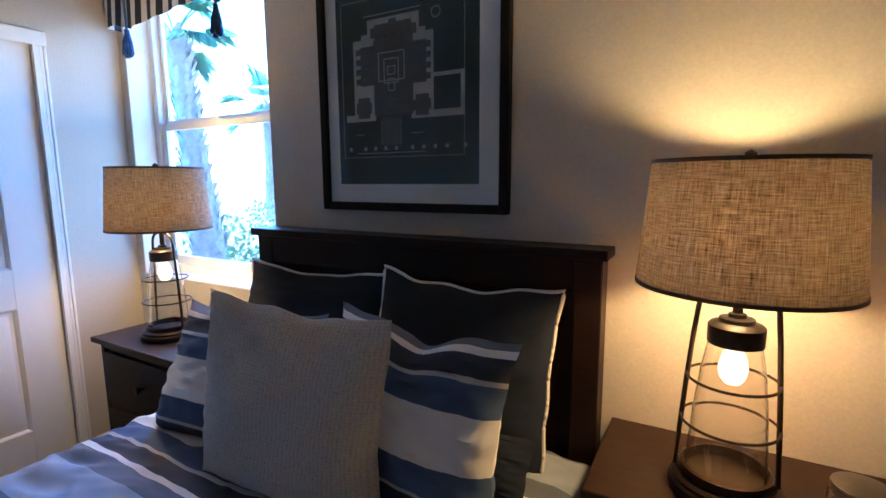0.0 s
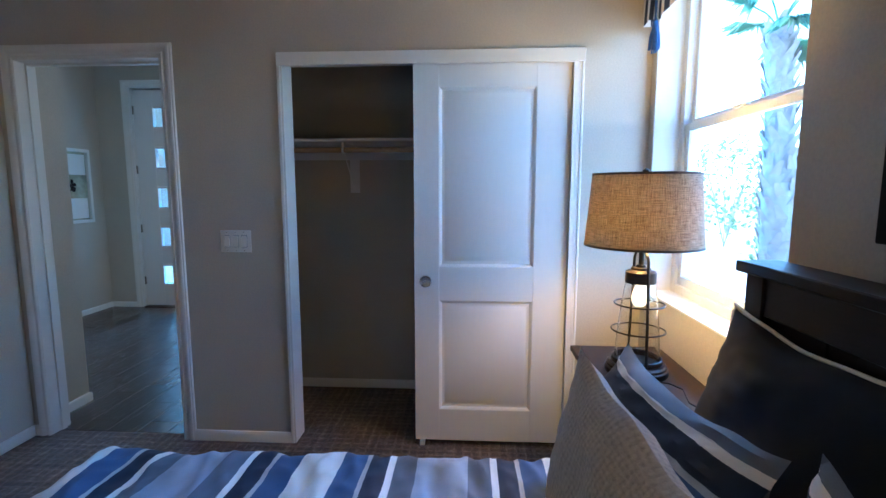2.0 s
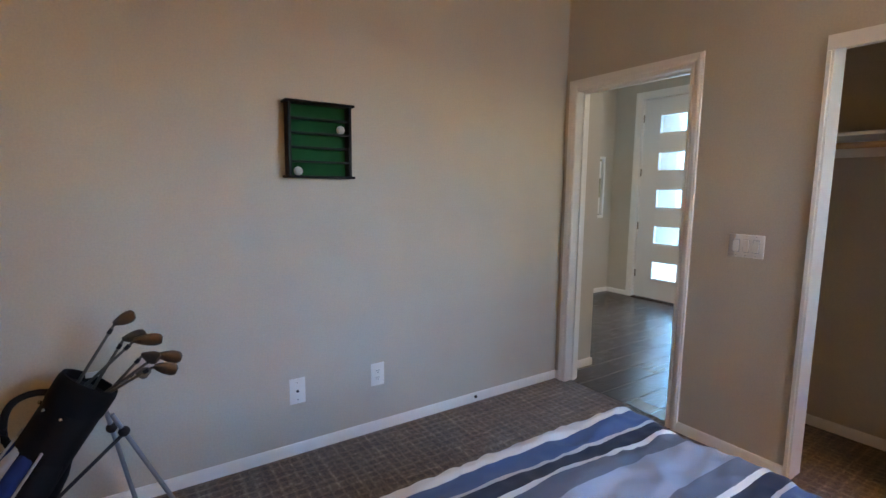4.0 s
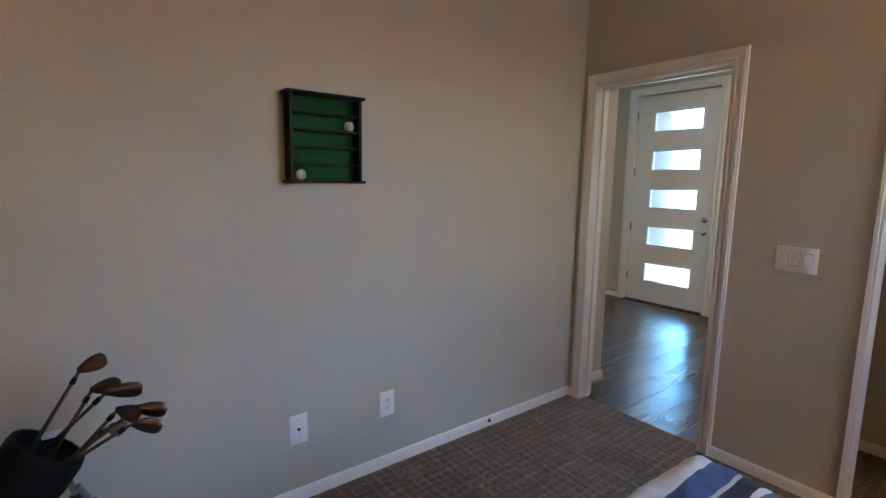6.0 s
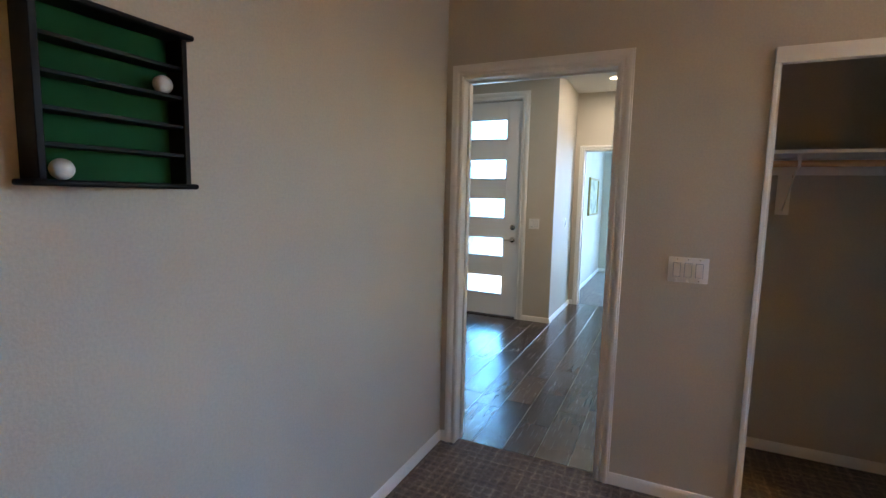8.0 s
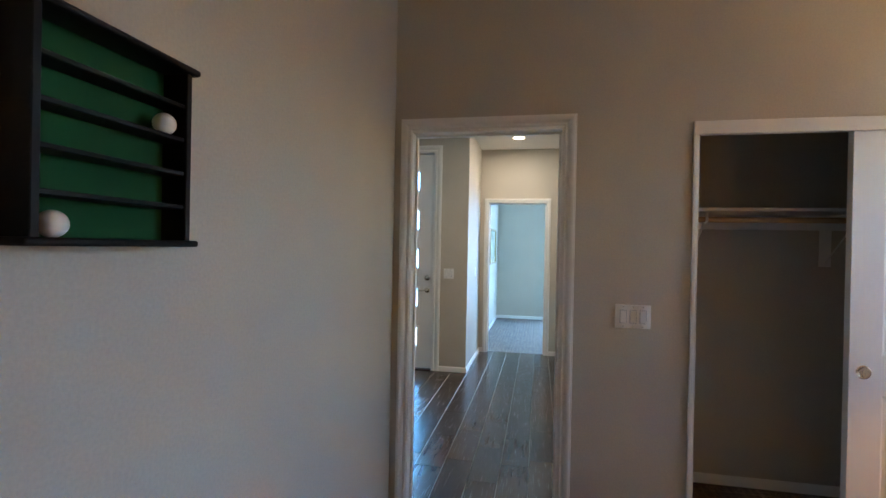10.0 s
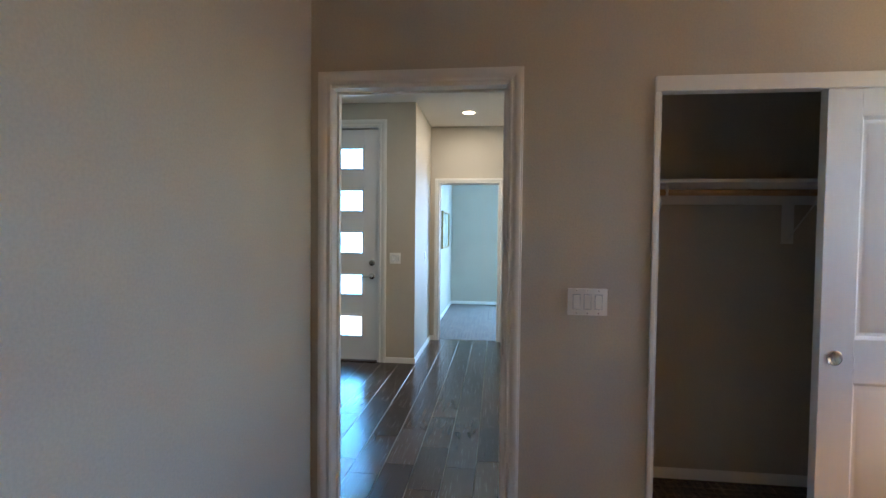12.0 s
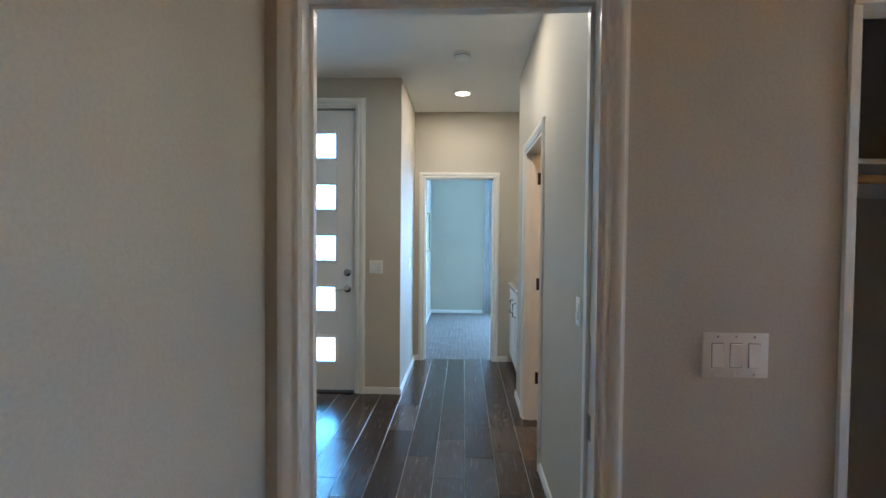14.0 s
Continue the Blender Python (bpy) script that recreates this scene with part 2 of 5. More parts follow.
def carpet():
    """Cut-and-loop carpet: a broken lattice of pale loops on brown pile."""
    s = Nodes("brown_patterned_carpet")
    v = s.coords()
    sp = s.n("SeparateXYZ")
    s.link(v, sp.inputs[0])
    wob = s.math("MULTIPLY", s.noise(v, 12, 3), 0.030)
    lx = s.math("SINE", s.math("MULTIPLY", s.math("ADD", sp.outputs["X"], wob), 2 * math.pi / 0.047))
    ly = s.math("SINE", s.math("MULTIPLY", s.math("SUBTRACT", sp.outputs["Y"], wob), 2 * math.pi / 0.047))
    loops = s.math("MAXIMUM", s.math("POWER", s.math("MAXIMUM", lx, 0.0), 1.5), s.math("POWER", s.math("MAXIMUM", ly, 0.0), 1.5))
    m1, m2 = s.n("Mapping"), s.n("Mapping")
    m1.inputs["Scale"].default_value = (26, 120, 1)
    m2.inputs["Scale"].default_value = (120, 26, 1)
    m3, m4 = s.n("Mapping"), s.n("Mapping")
    m3.inputs["Scale"].default_value = (3.5, 26, 1)
    m4.inputs["Scale"].default_value = (26, 3.5, 1)
    for mm in (m1, m2, m3, m4):
        s.link(v, mm.inputs["Vector"])
    dash = s.math("MAXIMUM", s.noise(m1.outputs["Vector"], 1.0, 3, 0.6), s.noise(m2.outputs["Vector"], 1.0, 3, 0.6))
    plaid = s.math("ADD", s.noise(m3.outputs["Vector"], 1.0, 2, 0.5), s.noise(m4.outputs["Vector"], 1.0, 2, 0.5))
    pile = s.noise(v, 420, 3, 0.75)
    f = s.math("ADD", s.math("MULTIPLY", s.math("MULTIPLY", loops, dash), 0.21), s.math("MULTIPLY", dash, 0.56))
    f = s.math("ADD", f, s.math("ADD", s.math("MULTIPLY", pile, 0.28), s.math("MULTIPLY", plaid, 0.26)))
    col = s.ramp(f, [(0.60, (0.036, 0.021, 0.013)), (0.72, (0.085, 0.053, 0.033)), (0.85, (0.170, 0.118, 0.081)), (0.97, (0.36, 0.28, 0.205))])
    s.link(col, s.b.inputs["Base Color"])
    s.b.inputs["Roughness"].default_value = 0.95
    s.b.inputs["Sheen Weight"].default_value = 0.25
    s.bump(f, 0.9, 0.006)
    return s.m


M_CARPET = carpet()


def plank_tile():
    """Wood-look glazed tile: streaks along the plank, a tone of its own for each tile."""
    s = Nodes("wood_look_tile")
    oi = s.n("ObjectInfo")
    c = s.n("TexCoord")
    mp = s.n("Mapping")
    mp.inputs["Scale"].default_value = (1.3, 9, 1)
    add = s.n("VectorMath")
    add.operation = "ADD"
    comb = s.n("CombineXYZ")
    s.link(s.math("MULTIPLY", oi.outputs["Random"], 37.0), comb.inputs[0])
    s.link(s.math("MULTIPLY", oi.outputs["Random"], 91.0), comb.inputs[1])
    s.link(c.outputs["Object"], add.inputs[0])
    s.link(comb.outputs[0], add.inputs[1])
    s.link(add.outputs[0], mp.inputs["Vector"])
    a = s.noise(mp.outputs["Vector"], 3.0, 6, 0.6)
    mf = s.n("Mapping")
    mf.inputs["Scale"].default_value = (5, 130, 1)
    s.link(add.outputs[0], mf.inputs["Vector"])
    fine = s.noise(mf.outputs["Vector"], 1.0, 3, 0.6)
    f = s.math("ADD", s.math("MULTIPLY", a, 0.20), s.math("MULTIPLY", oi.outputs["Random"], 0.34))
    f = s.math("ADD", f, s.math("MULTIPLY", fine, 0.04))
    col = s.ramp(f, [(0.14, (0.034, 0.021, 0.014)), (0.32, (0.066, 0.043, 0.030)), (0.54, (0.130, 0.090, 0.065))])
    s.link(col, s.b.inputs["Base Color"])
    s.link(s.math("ADD", s.math("MULTIPLY", fine, 0.07), 0.23), s.b.inputs["Roughness"])
    s.b.inputs["Specular IOR Level"].default_value = 0.5
    s.bump(fine, 0.08, 0.0006)
    return s.m


M_PLANK = plank_tile()
M_GROUT = surface("grout", (0.27, 0.25, 0.22), 0.9, grain=80, big=4, vary=0.1, bump=0.2)
M_FELT = cloth("green_felt", (0.008, 0.085, 0.026), 0.95, sheen=0.5)
M_PRINT = surface("dark_green_print", (0.012, 0.036, 0.041), 0.6, grain=60, big=5, vary=0.15, bump=0.0)
M_INK = surface("pale_print_ink", (0.42, 0.43, 0.41), 0.7, grain=80, big=12, vary=0.18, bump=0.0)
M_INKGREY = surface("grey_print_ink", (0.075, 0.09, 0.09), 0.7, grain=140, big=30, vary=0.55, bump=0.0)
M_MAT = surface("white_mat_board", (0.66, 0.66, 0.64), 0.9, grain=90, big=3, vary=0.03, bump=0.1)


def leaf_mat(name, c):
    s = Nodes(name)
    v = s.coords()
    oi = s.n("NewGeometry")
    f = s.math("ADD", s.math("MULTIPLY", s.noise(v, 3, 3), 0.6), s.math("MULTIPLY", oi.outputs["Random Per Island"], 0.4))
    s.link(s.ramp(f, [(0.2, shade(c, 0.6)), (0.8, shade(c, 1.5))]), s.b.inputs["Base Color"])
    s.b.inputs["Roughness"].default_value = 0.6
    tr = s.n("BsdfTranslucent")
    tr.inputs["Color"].default_value = (*shade(c, 2.2), 1)
    mx = s.n("MixShader")
    mx.inputs["Fac"].default_value = 0.45
    s.link(s.b.outputs["BSDF"], mx.inputs[1])
    s.link(tr.outputs["BSDF"], mx.inputs[2])
    s.link(mx.outputs["Shader"], s.out.inputs["Surface"])
    return s.m


M_FROND = leaf_mat("palm_green", (0.10, 0.19, 0.12))
M_SHRUB = leaf_mat("shrub_green", (0.09, 0.13, 0.06))

# ---- mesh helpers ----


def box(bm, lo, hi, bevel=0.0, seg=1):
    r = bmesh.ops.create_cube(bm, size=1.0)
    c = [(a + b) / 2 for a, b in zip(lo, hi)]
    d = [b - a for a, b in zip(lo, hi)]
    for v in r["verts"]:
        v.co = Vector((c[0] + v.co.x * d[0], c[1] + v.co.y * d[1], c[2] + v.co.z * d[2]))
    if bevel:
        edges = {e for v in r["verts"] for e in v.link_edges}
        bmesh.ops.bevel(bm, geom=list(edges), offset=bevel, segments=seg, affect="EDGES", profile=0.5)


def lathe(bm, prof, at=(0, 0, 0), seg=32, close=False, axis=None):
    """Turns a profile of (radius, height) round z; axis: a matrix to set the result askew."""
    m = axis if axis is not None else Matrix.Translation(at)
    rings = []
    for r, z in prof:
        rings.append([bm.verts.new(m @ Vector((r * math.cos(2 * math.pi * k / seg), r * math.sin(2 * math.pi * k / seg), z))) for k in range(seg)])
    n = len(rings)
    for i in range(n if close else n - 1):
        a, b = rings[i], rings[(i + 1) % n]
        for k in range(seg):
            bm.faces.new((a[k], a[(k + 1) % seg], b[(k + 1) % seg], b[k]))
    if not close:
        if prof[0][0] > 1e-4:
            bm.faces.new(rings[0][::-1])
        if prof[-1][0] > 1e-4:
            bm.faces.new(rings[-1])


def along(p0, p1):
    """The matrix that sets z along p0 to p1, from p0."""
    d = Vector(p1) - Vector(p0)
    return Matrix.Translation(p0) @ d.to_track_quat("Z", "Y").to_matrix().to_4x4(), d.length


def rod(bm, p0, p1, r0, r1=None, seg=10):
    m, n = along(p0, p1)
    lathe(bm, [(r0, 0), (r0 if r1 is None else r1, n)], seg=seg, axis=m)


def tube(bm, pts, r, seg=8, closed=False):
    pts = [Vector(p) for p in pts]
    n = len(pts)
    rings = []
    up = Vector((0, 0, 1))
    for i, p in enumerate(pts):
        a = pts[(i - 1) % n] if closed or i else p
        b = pts[(i + 1) % n] if closed or i < n - 1 else p
        t = (b - a).normalized()
        s = t.cross(up)
        if s.length < 0.05:
            s = t.cross(Vector((0, 1, 0)))
        s.normalize()
        w = s.cross(t)
        rings.append([bm.verts.new(p + r * (math.cos(2 * math.pi * k / seg) * s + math.sin(2 * math.pi * k / seg) * w)) for k in range(seg)])
    for i in range(n if closed else n - 1):
        a, b = rings[i], rings[(i + 1) % n]
        for k in range(seg):
            bm.faces.new((a[k], a[(k + 1) % seg], b[(k + 1) % seg], b[k]))
    if not closed:
        bm.faces.new(rings[0][::-1])
        bm.faces.new(rings[-1])


def sphere(bm, at, r, seg=16, scale=(1, 1, 1)):
    q = bmesh.ops.create_uvsphere(bm, u_segments=seg, v_segments=max(6, seg // 2), radius=r)
    for v in q["verts"]:
        v.co = Vector((at[0] + v.co.x * scale[0], at[1] + v.co.y * scale[1], at[2] + v.co.z * scale[2]))


def mesh_of(name, bm, material, angle=35):
    bmesh.ops.recalc_face_normals(bm, faces=bm.faces[:])
    me = bpy.data.meshes.new(name)
    for f in bm.faces:
        f.smooth = True
    bm.to_mesh(me)
    bm.free()
    me.set_sharp_from_angle(angle=radians(angle))
    me.materials.append(material)
    return me


def part(name, bm, material, parent, label=""):
    ob = new(name, mesh_of(name, bm, material))
    ob.parent = parent
    if label:
        tagged(ob, label)
    return ob


def solid(name, bm, material, label="", category="", group="", kind=""):
    """A top-level thing or piece of the setting that is one mesh."""
    return tagged(new(name, mesh_of(name, bm, material)), label, category, group, kind)


def thing(name, at, label, category, group="", turn=0.0):
    ob = new(name)
    ob.empty_display_size = 0.1
    ob.matrix_basis = pose(*at, 0, 0, turn)
    return tagged(ob, label, category, group)


def boxes(name, material, *spans, bevel=0.0, **tags):
    bm = bmesh.new()
    for lo, hi in spans:
        box(bm, lo, hi, bevel)
    return solid(name, bm, material, **tags)


def nm():
    return bmesh.new()


# ---- structure ----
H = 2.78
YN, XE = 3.32, 4.3
ST = dict(kind="structure")
boxes("wall_west", M_WALL, ((-0.12, -0.16, 0), (0, 0.08, H)), ((-0.12, 0.08, 2.06), (0, 0.895, H)), ((-0.12, 0.895, 0), (0, 1.505, H)),
      ((-0.12, 1.505, 2.03), (0, 2.985, H)), ((-0.12, 2.985, 0), (0, YN, H)), label="greige painted wall with a doorway and a closet", **ST)
boxes("wall_south", M_WALL, ((0, -0.16, 0), (XE + 0.15, 0, H)), label="greige painted bedroom wall", **ST)
WX0, WX1, WZ0, WZ1 = 0.06, 1.095, 0.885, 2.36
boxes("wall_north", M_WALL, ((-0.9, YN, 0), (WX0, YN + 0.2, H)), ((WX0, YN, 0), (WX1, YN + 0.2, WZ0)), ((WX0, YN, WZ1), (WX1, YN + 0.2, H)),
      ((WX1, YN, 0), (XE + 0.15, YN + 0.2, H)), label="greige painted wall with a deep-set window", **ST)
boxes("wall_east", M_WALL, ((XE, 0, 0), (XE + 0.15, YN, H)), label="greige painted bedroom wall", **ST)
boxes("ceiling", M_CEIL, ((-0.9, -0.16, H), (XE + 0.15, YN + 0.2, H + 0.15)), label="white textured bedroom ceiling", **ST)
boxes("floor", M_CARPET, ((-0.055, 0, -0.1), (XE, YN, 0)), ((-0.76, 1.2, -0.1), (-0.055, YN, 0)), label="brown patterned loop carpet", **ST)
boxes("closet_wall", M_WALL, ((-0.88, 1.08, 0), (-0.76, YN, H)), ((-0.76, 1.08, 0), (-0.12, 1.2, H)), label="greige painted closet wall", **ST)
# hall and entry
HX = -0.44
EX = -2.93
FX = -4.10
boxes("wall_hall_south", M_WALL, ((HX, -1.95, 0), (-0.12, -0.04, H)), label="greige painted hall wall with an outside corner", **ST)
boxes("wall_entry_south", M_WALL, ((-3.1, -1.95, 0), (HX, -1.80, H)), label="greige painted entry wall", **ST)
EY0, EY1, EZ = -1.415, -0.415, 2.535
boxes("wall_entry", M_WALL, ((EX - 0.15, -1.80, 0), (EX, EY0, H)), ((EX - 0.15, EY0, EZ), (EX, EY1, H)), ((EX - 0.15, EY1, 0), (EX, -0.025, H)),
      label="greige painted wall round the front door", **ST)
boxes("wall_hall_west", M_WALL, ((FX, -0.175, 0), (EX - 0.15, -0.025, H)), label="greige painted hall wall", **ST)
boxes("wall_far", M_WALL, ((FX - 0.12, -0.175, 0), (FX, 0.09, H)), ((FX - 0.12, 0.09, 2.05), (FX, 0.86, H)), ((FX - 0.12, 0.86, 0), (FX, 1.9, H)),
      label="greige painted wall with a doorway", **ST)
RY = 1.0
boxes("wall_hall_north", M_WALL, ((-1.65, RY, 0), (-0.12, RY + 0.12, H)), ((-2.43, RY, 2.05), (-1.65, RY + 0.12, H)), ((-2.92, RY, 0), (-2.43, RY + 0.12, H)),
      label="greige painted hall wall with a bathroom doorway", **ST)
boxes("wall_niche", M_WALL, ((-2.92, RY + 0.12, 0), (-2.80, 1.80, H)), ((FX, 1.68, 0), (-2.92, 1.80, H)), label="greige painted niche wall", **ST)
boxes("wall_bathroom", M_WALL, ((-2.80, 2.7, 0), (-0.88, 2.82, H)), ((-2.92, 1.80, 0), (-2.80, 2.82, H)), label="greige painted bathroom wall", **ST)
boxes("ceiling_hall", M_CEIL, ((FX - 0.12, -1.95, H), (-0.9, 2.82, H + 0.12)), ((-0.9, -1.95, H), (-0.12, -0.16, H + 0.12)), label="white hall ceiling", **ST)
boxes("floor_bathroom", M_BATHTILE, ((-2.80, RY + 0.06, -0.1), (-0.88, 2.7, -0.002)), label="tan bathroom floor tile", **ST)
# far room
boxes("wall_far_room", M_WALL, ((-7.55, -0.22, 0), (FX - 0.12, -0.06, H)), ((-7.55, -0.06, 0), (-7.40, 1.05, H)), ((-7.55, 1.05, 0), (-7.40, 2.75, 0.3)),
      ((-7.55, 1.05, 2.3), (-7.40, 2.75, H)), ((-7.55, 2.75, 0), (-7.40, 3.6, H)), ((-7.55, 3.6, 0), (FX - 0.12, 3.75, H)), ((FX - 0.12, 1.9, 0), (FX, 3.75, H)),
      label="greige painted bedroom wall across the hall", **ST)
boxes("ceiling_far_room", M_CEIL, ((-7.55, -0.22, H), (FX - 0.12, 3.75, H + 0.12)), label="white ceiling", **ST)
boxes("floor_far_room", M_CARPET, ((-7.40, -0.06, -0.1), (FX - 0.07, 3.6, 0)), label="brown patterned loop carpet", **ST)
M_CASING = [(0.0, 0.0), (0.0, 0.008), (0.005, 0.012), (0.011, 0.012), (0.014, 0.007), (0.022, 0.007), (0.027, 0.012), (0.036, 0.017), (0.046, 0.019), (0.051, 0.018), (0.053, 0.014), (0.060, 0.013), (0.062, 0.0)]


def casing(name, plane, side, a0, a1, top, along_y=True, prof=None, scale=1.0):
    """Moulded door casing round three sides of an opening, mitred at the corners."""
    bm = nm()
    cols = []
    for d, p in prof or M_CASING:
        d *= scale
        row = []
        for a, z in ((a0 - d, 0.0), (a0 - d, top + d), (a1 + d, top + d), (a1 + d, 0.0)):
            q = plane + side * p
            row.append(bm.verts.new((q, a, z) if along_y else (a, q, z)))
        cols.append(row)
    for i in range(len(cols) - 1):
        for k in range(3):
            bm.faces.new((cols[i][k], cols[i][k + 1], cols[i + 1][k + 1], cols[i + 1][k]))
    for k in (0, 3):
        bm.faces.new([c[k] for c in cols])
    return solid(name, bm, M_TRIM, label="white moulded door casing", **ST)


casing("trim_bedroom_door", 0.0, 1, 0.097, 0.885, 2.052)
casing("trim_hall_side", -0.12, -1, 0.097, 0.885, 2.052)
casing("trim_far_door", FX, 1, 0.09, 0.86, 2.05)
casing("trim_far_door_inside", FX - 0.12, -1, 0.09, 0.86, 2.05)
casing("trim_entry_door", EX, 1, EY0, EY1, EZ - 0.005, scale=1.25)
casing("trim_bathroom_door", RY, -1, -2.43, -1.65, 2.05, along_y=False)


def jamb(name, x0, x1, y0, y1, top, label):
    """Door lining with a stop on three sides."""
    bm = nm()
    t, xm = 0.02, (x0 + x1) / 2
    for lo, hi in (((x0, y0, 0), (x1, y0 + t, top)), ((x0, y1 - t, 0), (x1, y1, top)), ((x0, y0 + t, top - t), (x1, y1 - t, top)),
                   ((xm - 0.03, y0 + t, 0), (xm, y0 + t + 0.011, top - t)), ((xm - 0.03, y1 - t - 0.011, 0), (xm, y1 - t, top - t)),
                   ((xm - 0.03, y0 + t + 0.011, top - t - 0.011), (xm, y1 - t - 0.011, top - t))):
        box(bm, lo, hi)
    return solid(name, bm, M_TRIM, label=label, **ST)


jamb("door_1", -0.124, 0.004, 0.08, 0.895, 2.06, "white painted lining of the bedroom doorway")
jamb("door_2", FX - 0.124, FX + 0.004, 0.075, 0.875, 2.065, "white painted lining of a doorway")
_bm = nm()
for lo, hi in (((-2.43, RY - 0.004, 0), (-2.41, RY + 0.124, 2.05)), ((-1.67, RY - 0.004, 0), (-1.65, RY + 0.124, 2.05)), ((-2.41, RY - 0.004, 2.03), (-1.67, RY + 0.124, 2.05)),
               ((-2.41, RY + 0.04, 0), (-2.40, RY + 0.075, 2.03))):
    box(_bm, lo, hi)
_d3 = solid("door_3", _bm, M_TRIM, label="white painted lining of the bathroom doorway", **ST)
_bb = [(0, 0), (0.012, 0), (0.012, 0.042), (0.009, 0.050), (0.006, 0.057), (0.0, 0.060)]


def baseboard(p0, p1, n):
    """A run of moulded skirting from p0 to p1 on the floor; n: the way it faces."""
    bm = nm()
    ends = []
    for p in (p0, p1):
        ends.append([bm.verts.new((p[0] + n[0] * d, p[1] + n[1] * d, z)) for d, z in _bb])
    for i in range(len(_bb)):
        j = (i + 1) % len(_bb)
        bm.faces.new((ends[0][i], ends[0][j], ends[1][j], ends[1][i]))
    for e in ends:
        bm.faces.new(e)
    return solid("baseboard", bm, M_TRIM, label="white moulded baseboard", **ST)


for p0, p1, n in (((0.0, 0), (XE, 0), (0, 1)), ((0, 0.945), (0, 1.483), (1, 0)), ((0, 0.012), (0, 0.037), (1, 0)), ((0, 3.007), (0, YN), (1, 0)), ((0.012, YN), (XE, YN), (0, -1)), ((XE, 0.012), (XE, YN - 0.012), (-1, 0)),
                  ((-0.76, 1.2), (-0.76, YN), (1, 0)), ((-0.748, 1.2), (-0.12, 1.2), (0, 1)), ((-0.136, -0.04), (HX, -0.04), (0, 1)), ((HX, -0.028), (HX, -1.8), (-1, 0)),
                  ((HX, -1.8), (EX, -1.8), (0, 1)), ((EX, -1.788), (EX, EY0 - 0.077), (1, 0)), ((EX, EY1 + 0.077), (EX, -0.025), (1, 0)), ((EX + 0.012, -0.025), (FX, -0.025), (0, 1)),
                  ((FX, -0.013), (FX, 0.028), (1, 0)), ((FX, 0.922), (FX, 1.03), (1, 0)), ((-0.136, RY), (-1.588, RY), (0, -1)), ((-2.492, RY), (-2.932, RY), (0, -1)), ((-2.92, RY - 0.012), (-2.92, 1.05), (-1, 0)),
                  ((-4.22, -0.06), (-7.40, -0.06), (0, 1)), ((-7.40, -0.048), (-7.40, 3.6), (1, 0))):
    baseboard(p0, p1, n)

# ---- closet ----
_bm = nm()
for lo, hi in (((-0.12, 1.503, 0), (0.010, 1.512, 2.03)), ((-0.12, 2.975, 0), (0.010, 2.987, 2.03)), ((-0.019, 2.951, 0), (0.010, 2.974, 1.992)), ((-0.12, 1.512, 2.015), (0.0, 2.975, 2.03))):
    box(_bm, lo, hi)
for lo, hi in (((0.0, 1.485, 0), (0.014, 1.5025, 1.992)), ((0.0, 2.9875, 0), (0.014, 3.000, 1.992)), ((0.0, 1.486, 1.992), (0.018, 3.003, 2.055))):
    box(_bm, lo, hi, 0.002)
solid("trim_closet", _bm, M_TRIM, label="white painted closet opening trim and header fascia", **ST)


def panel_face(bm, x, side, y0, y1, z0, z1):
    """A sunk and raised door panel in the plane x."""
    prev = None
    for ins, dep in ((0, 0), (0.004, 0.002), (0.014, 0.013), (0.026, 0.014), (0.032, 0.011), (0.060, 0.002)):
        ring = [bm.verts.new((x - side * dep, y, z)) for y, z in ((y0 + ins, z0 + ins), (y1 - ins, z0 + ins), (y1 - ins, z1 - ins), (y0 + ins, z1 - ins))]
        if prev:
            for k in range(4):
                bm.faces.new((prev[k], prev[(k + 1) % 4], ring[(k + 1) % 4], ring[k]))
        prev = ring
    bm.faces.new(prev)


def panel_door(bm, w, h, t, panels):
    """A slab from the origin along y, its face at x = 0, with panels (y0, y1, z0, z1) on both faces."""
    y0, y1 = panels[0][0], panels[0][1]
    box(bm, (-t, 0, 0), (0, y0, h), 0.0015)
    box(bm, (-t, y1, 0), (0, w, h), 0.0015)
    z = 0.0
    for _, _, a, b in sorted(panels, key=lambda p: p[2]):
        box(bm, (-t, y0, z), (0, y1, a))
        z = b
    box(bm, (-t, y0, z), (0, y1, h))
    for p in panels:
        panel_face(bm, 0, 1, *p)
        panel_face(bm, -t, -1, *p)


CP = [(0.13, 0.615, 0.953, 1.860), (0.13, 0.615, 0.175, 0.774)]


def closet_door(at):
    t = thing("closet_door", at, "white two-panel sliding closet door with a round pull", "door", "closet doors")
    bm = nm()
    panel_door(bm, 0.785, 1.985, 0.034, CP)
    part("panel", bm, M_DOORW, t)
    bm = nm()
    m = Matrix.Translation((0, 0.058, 0.875)) @ Matrix.Rotation(radians(90), 4, "Y")
    lathe(bm, [(0.031, -0.002), (0.031, 0.002), (0.027, 0.003), (0.025, 0.0022), (0.018, 0.0010), (0.0, 0.0006)], axis=m, seg=28)
    part("finger_pull", bm, M_CHROME, t, "brushed nickel round finger pull")
    return t


closet_door((-0.020, 2.165, 0.028))
closet_door((-0.066, 2.185, 0.028))
boxes("closet_door_guide", M_PLASTIC, ((-0.06, 2.19, 0), (-0.008, 2.215, 0.026)), label="small white plastic door guide on the carpet", category="door guide")

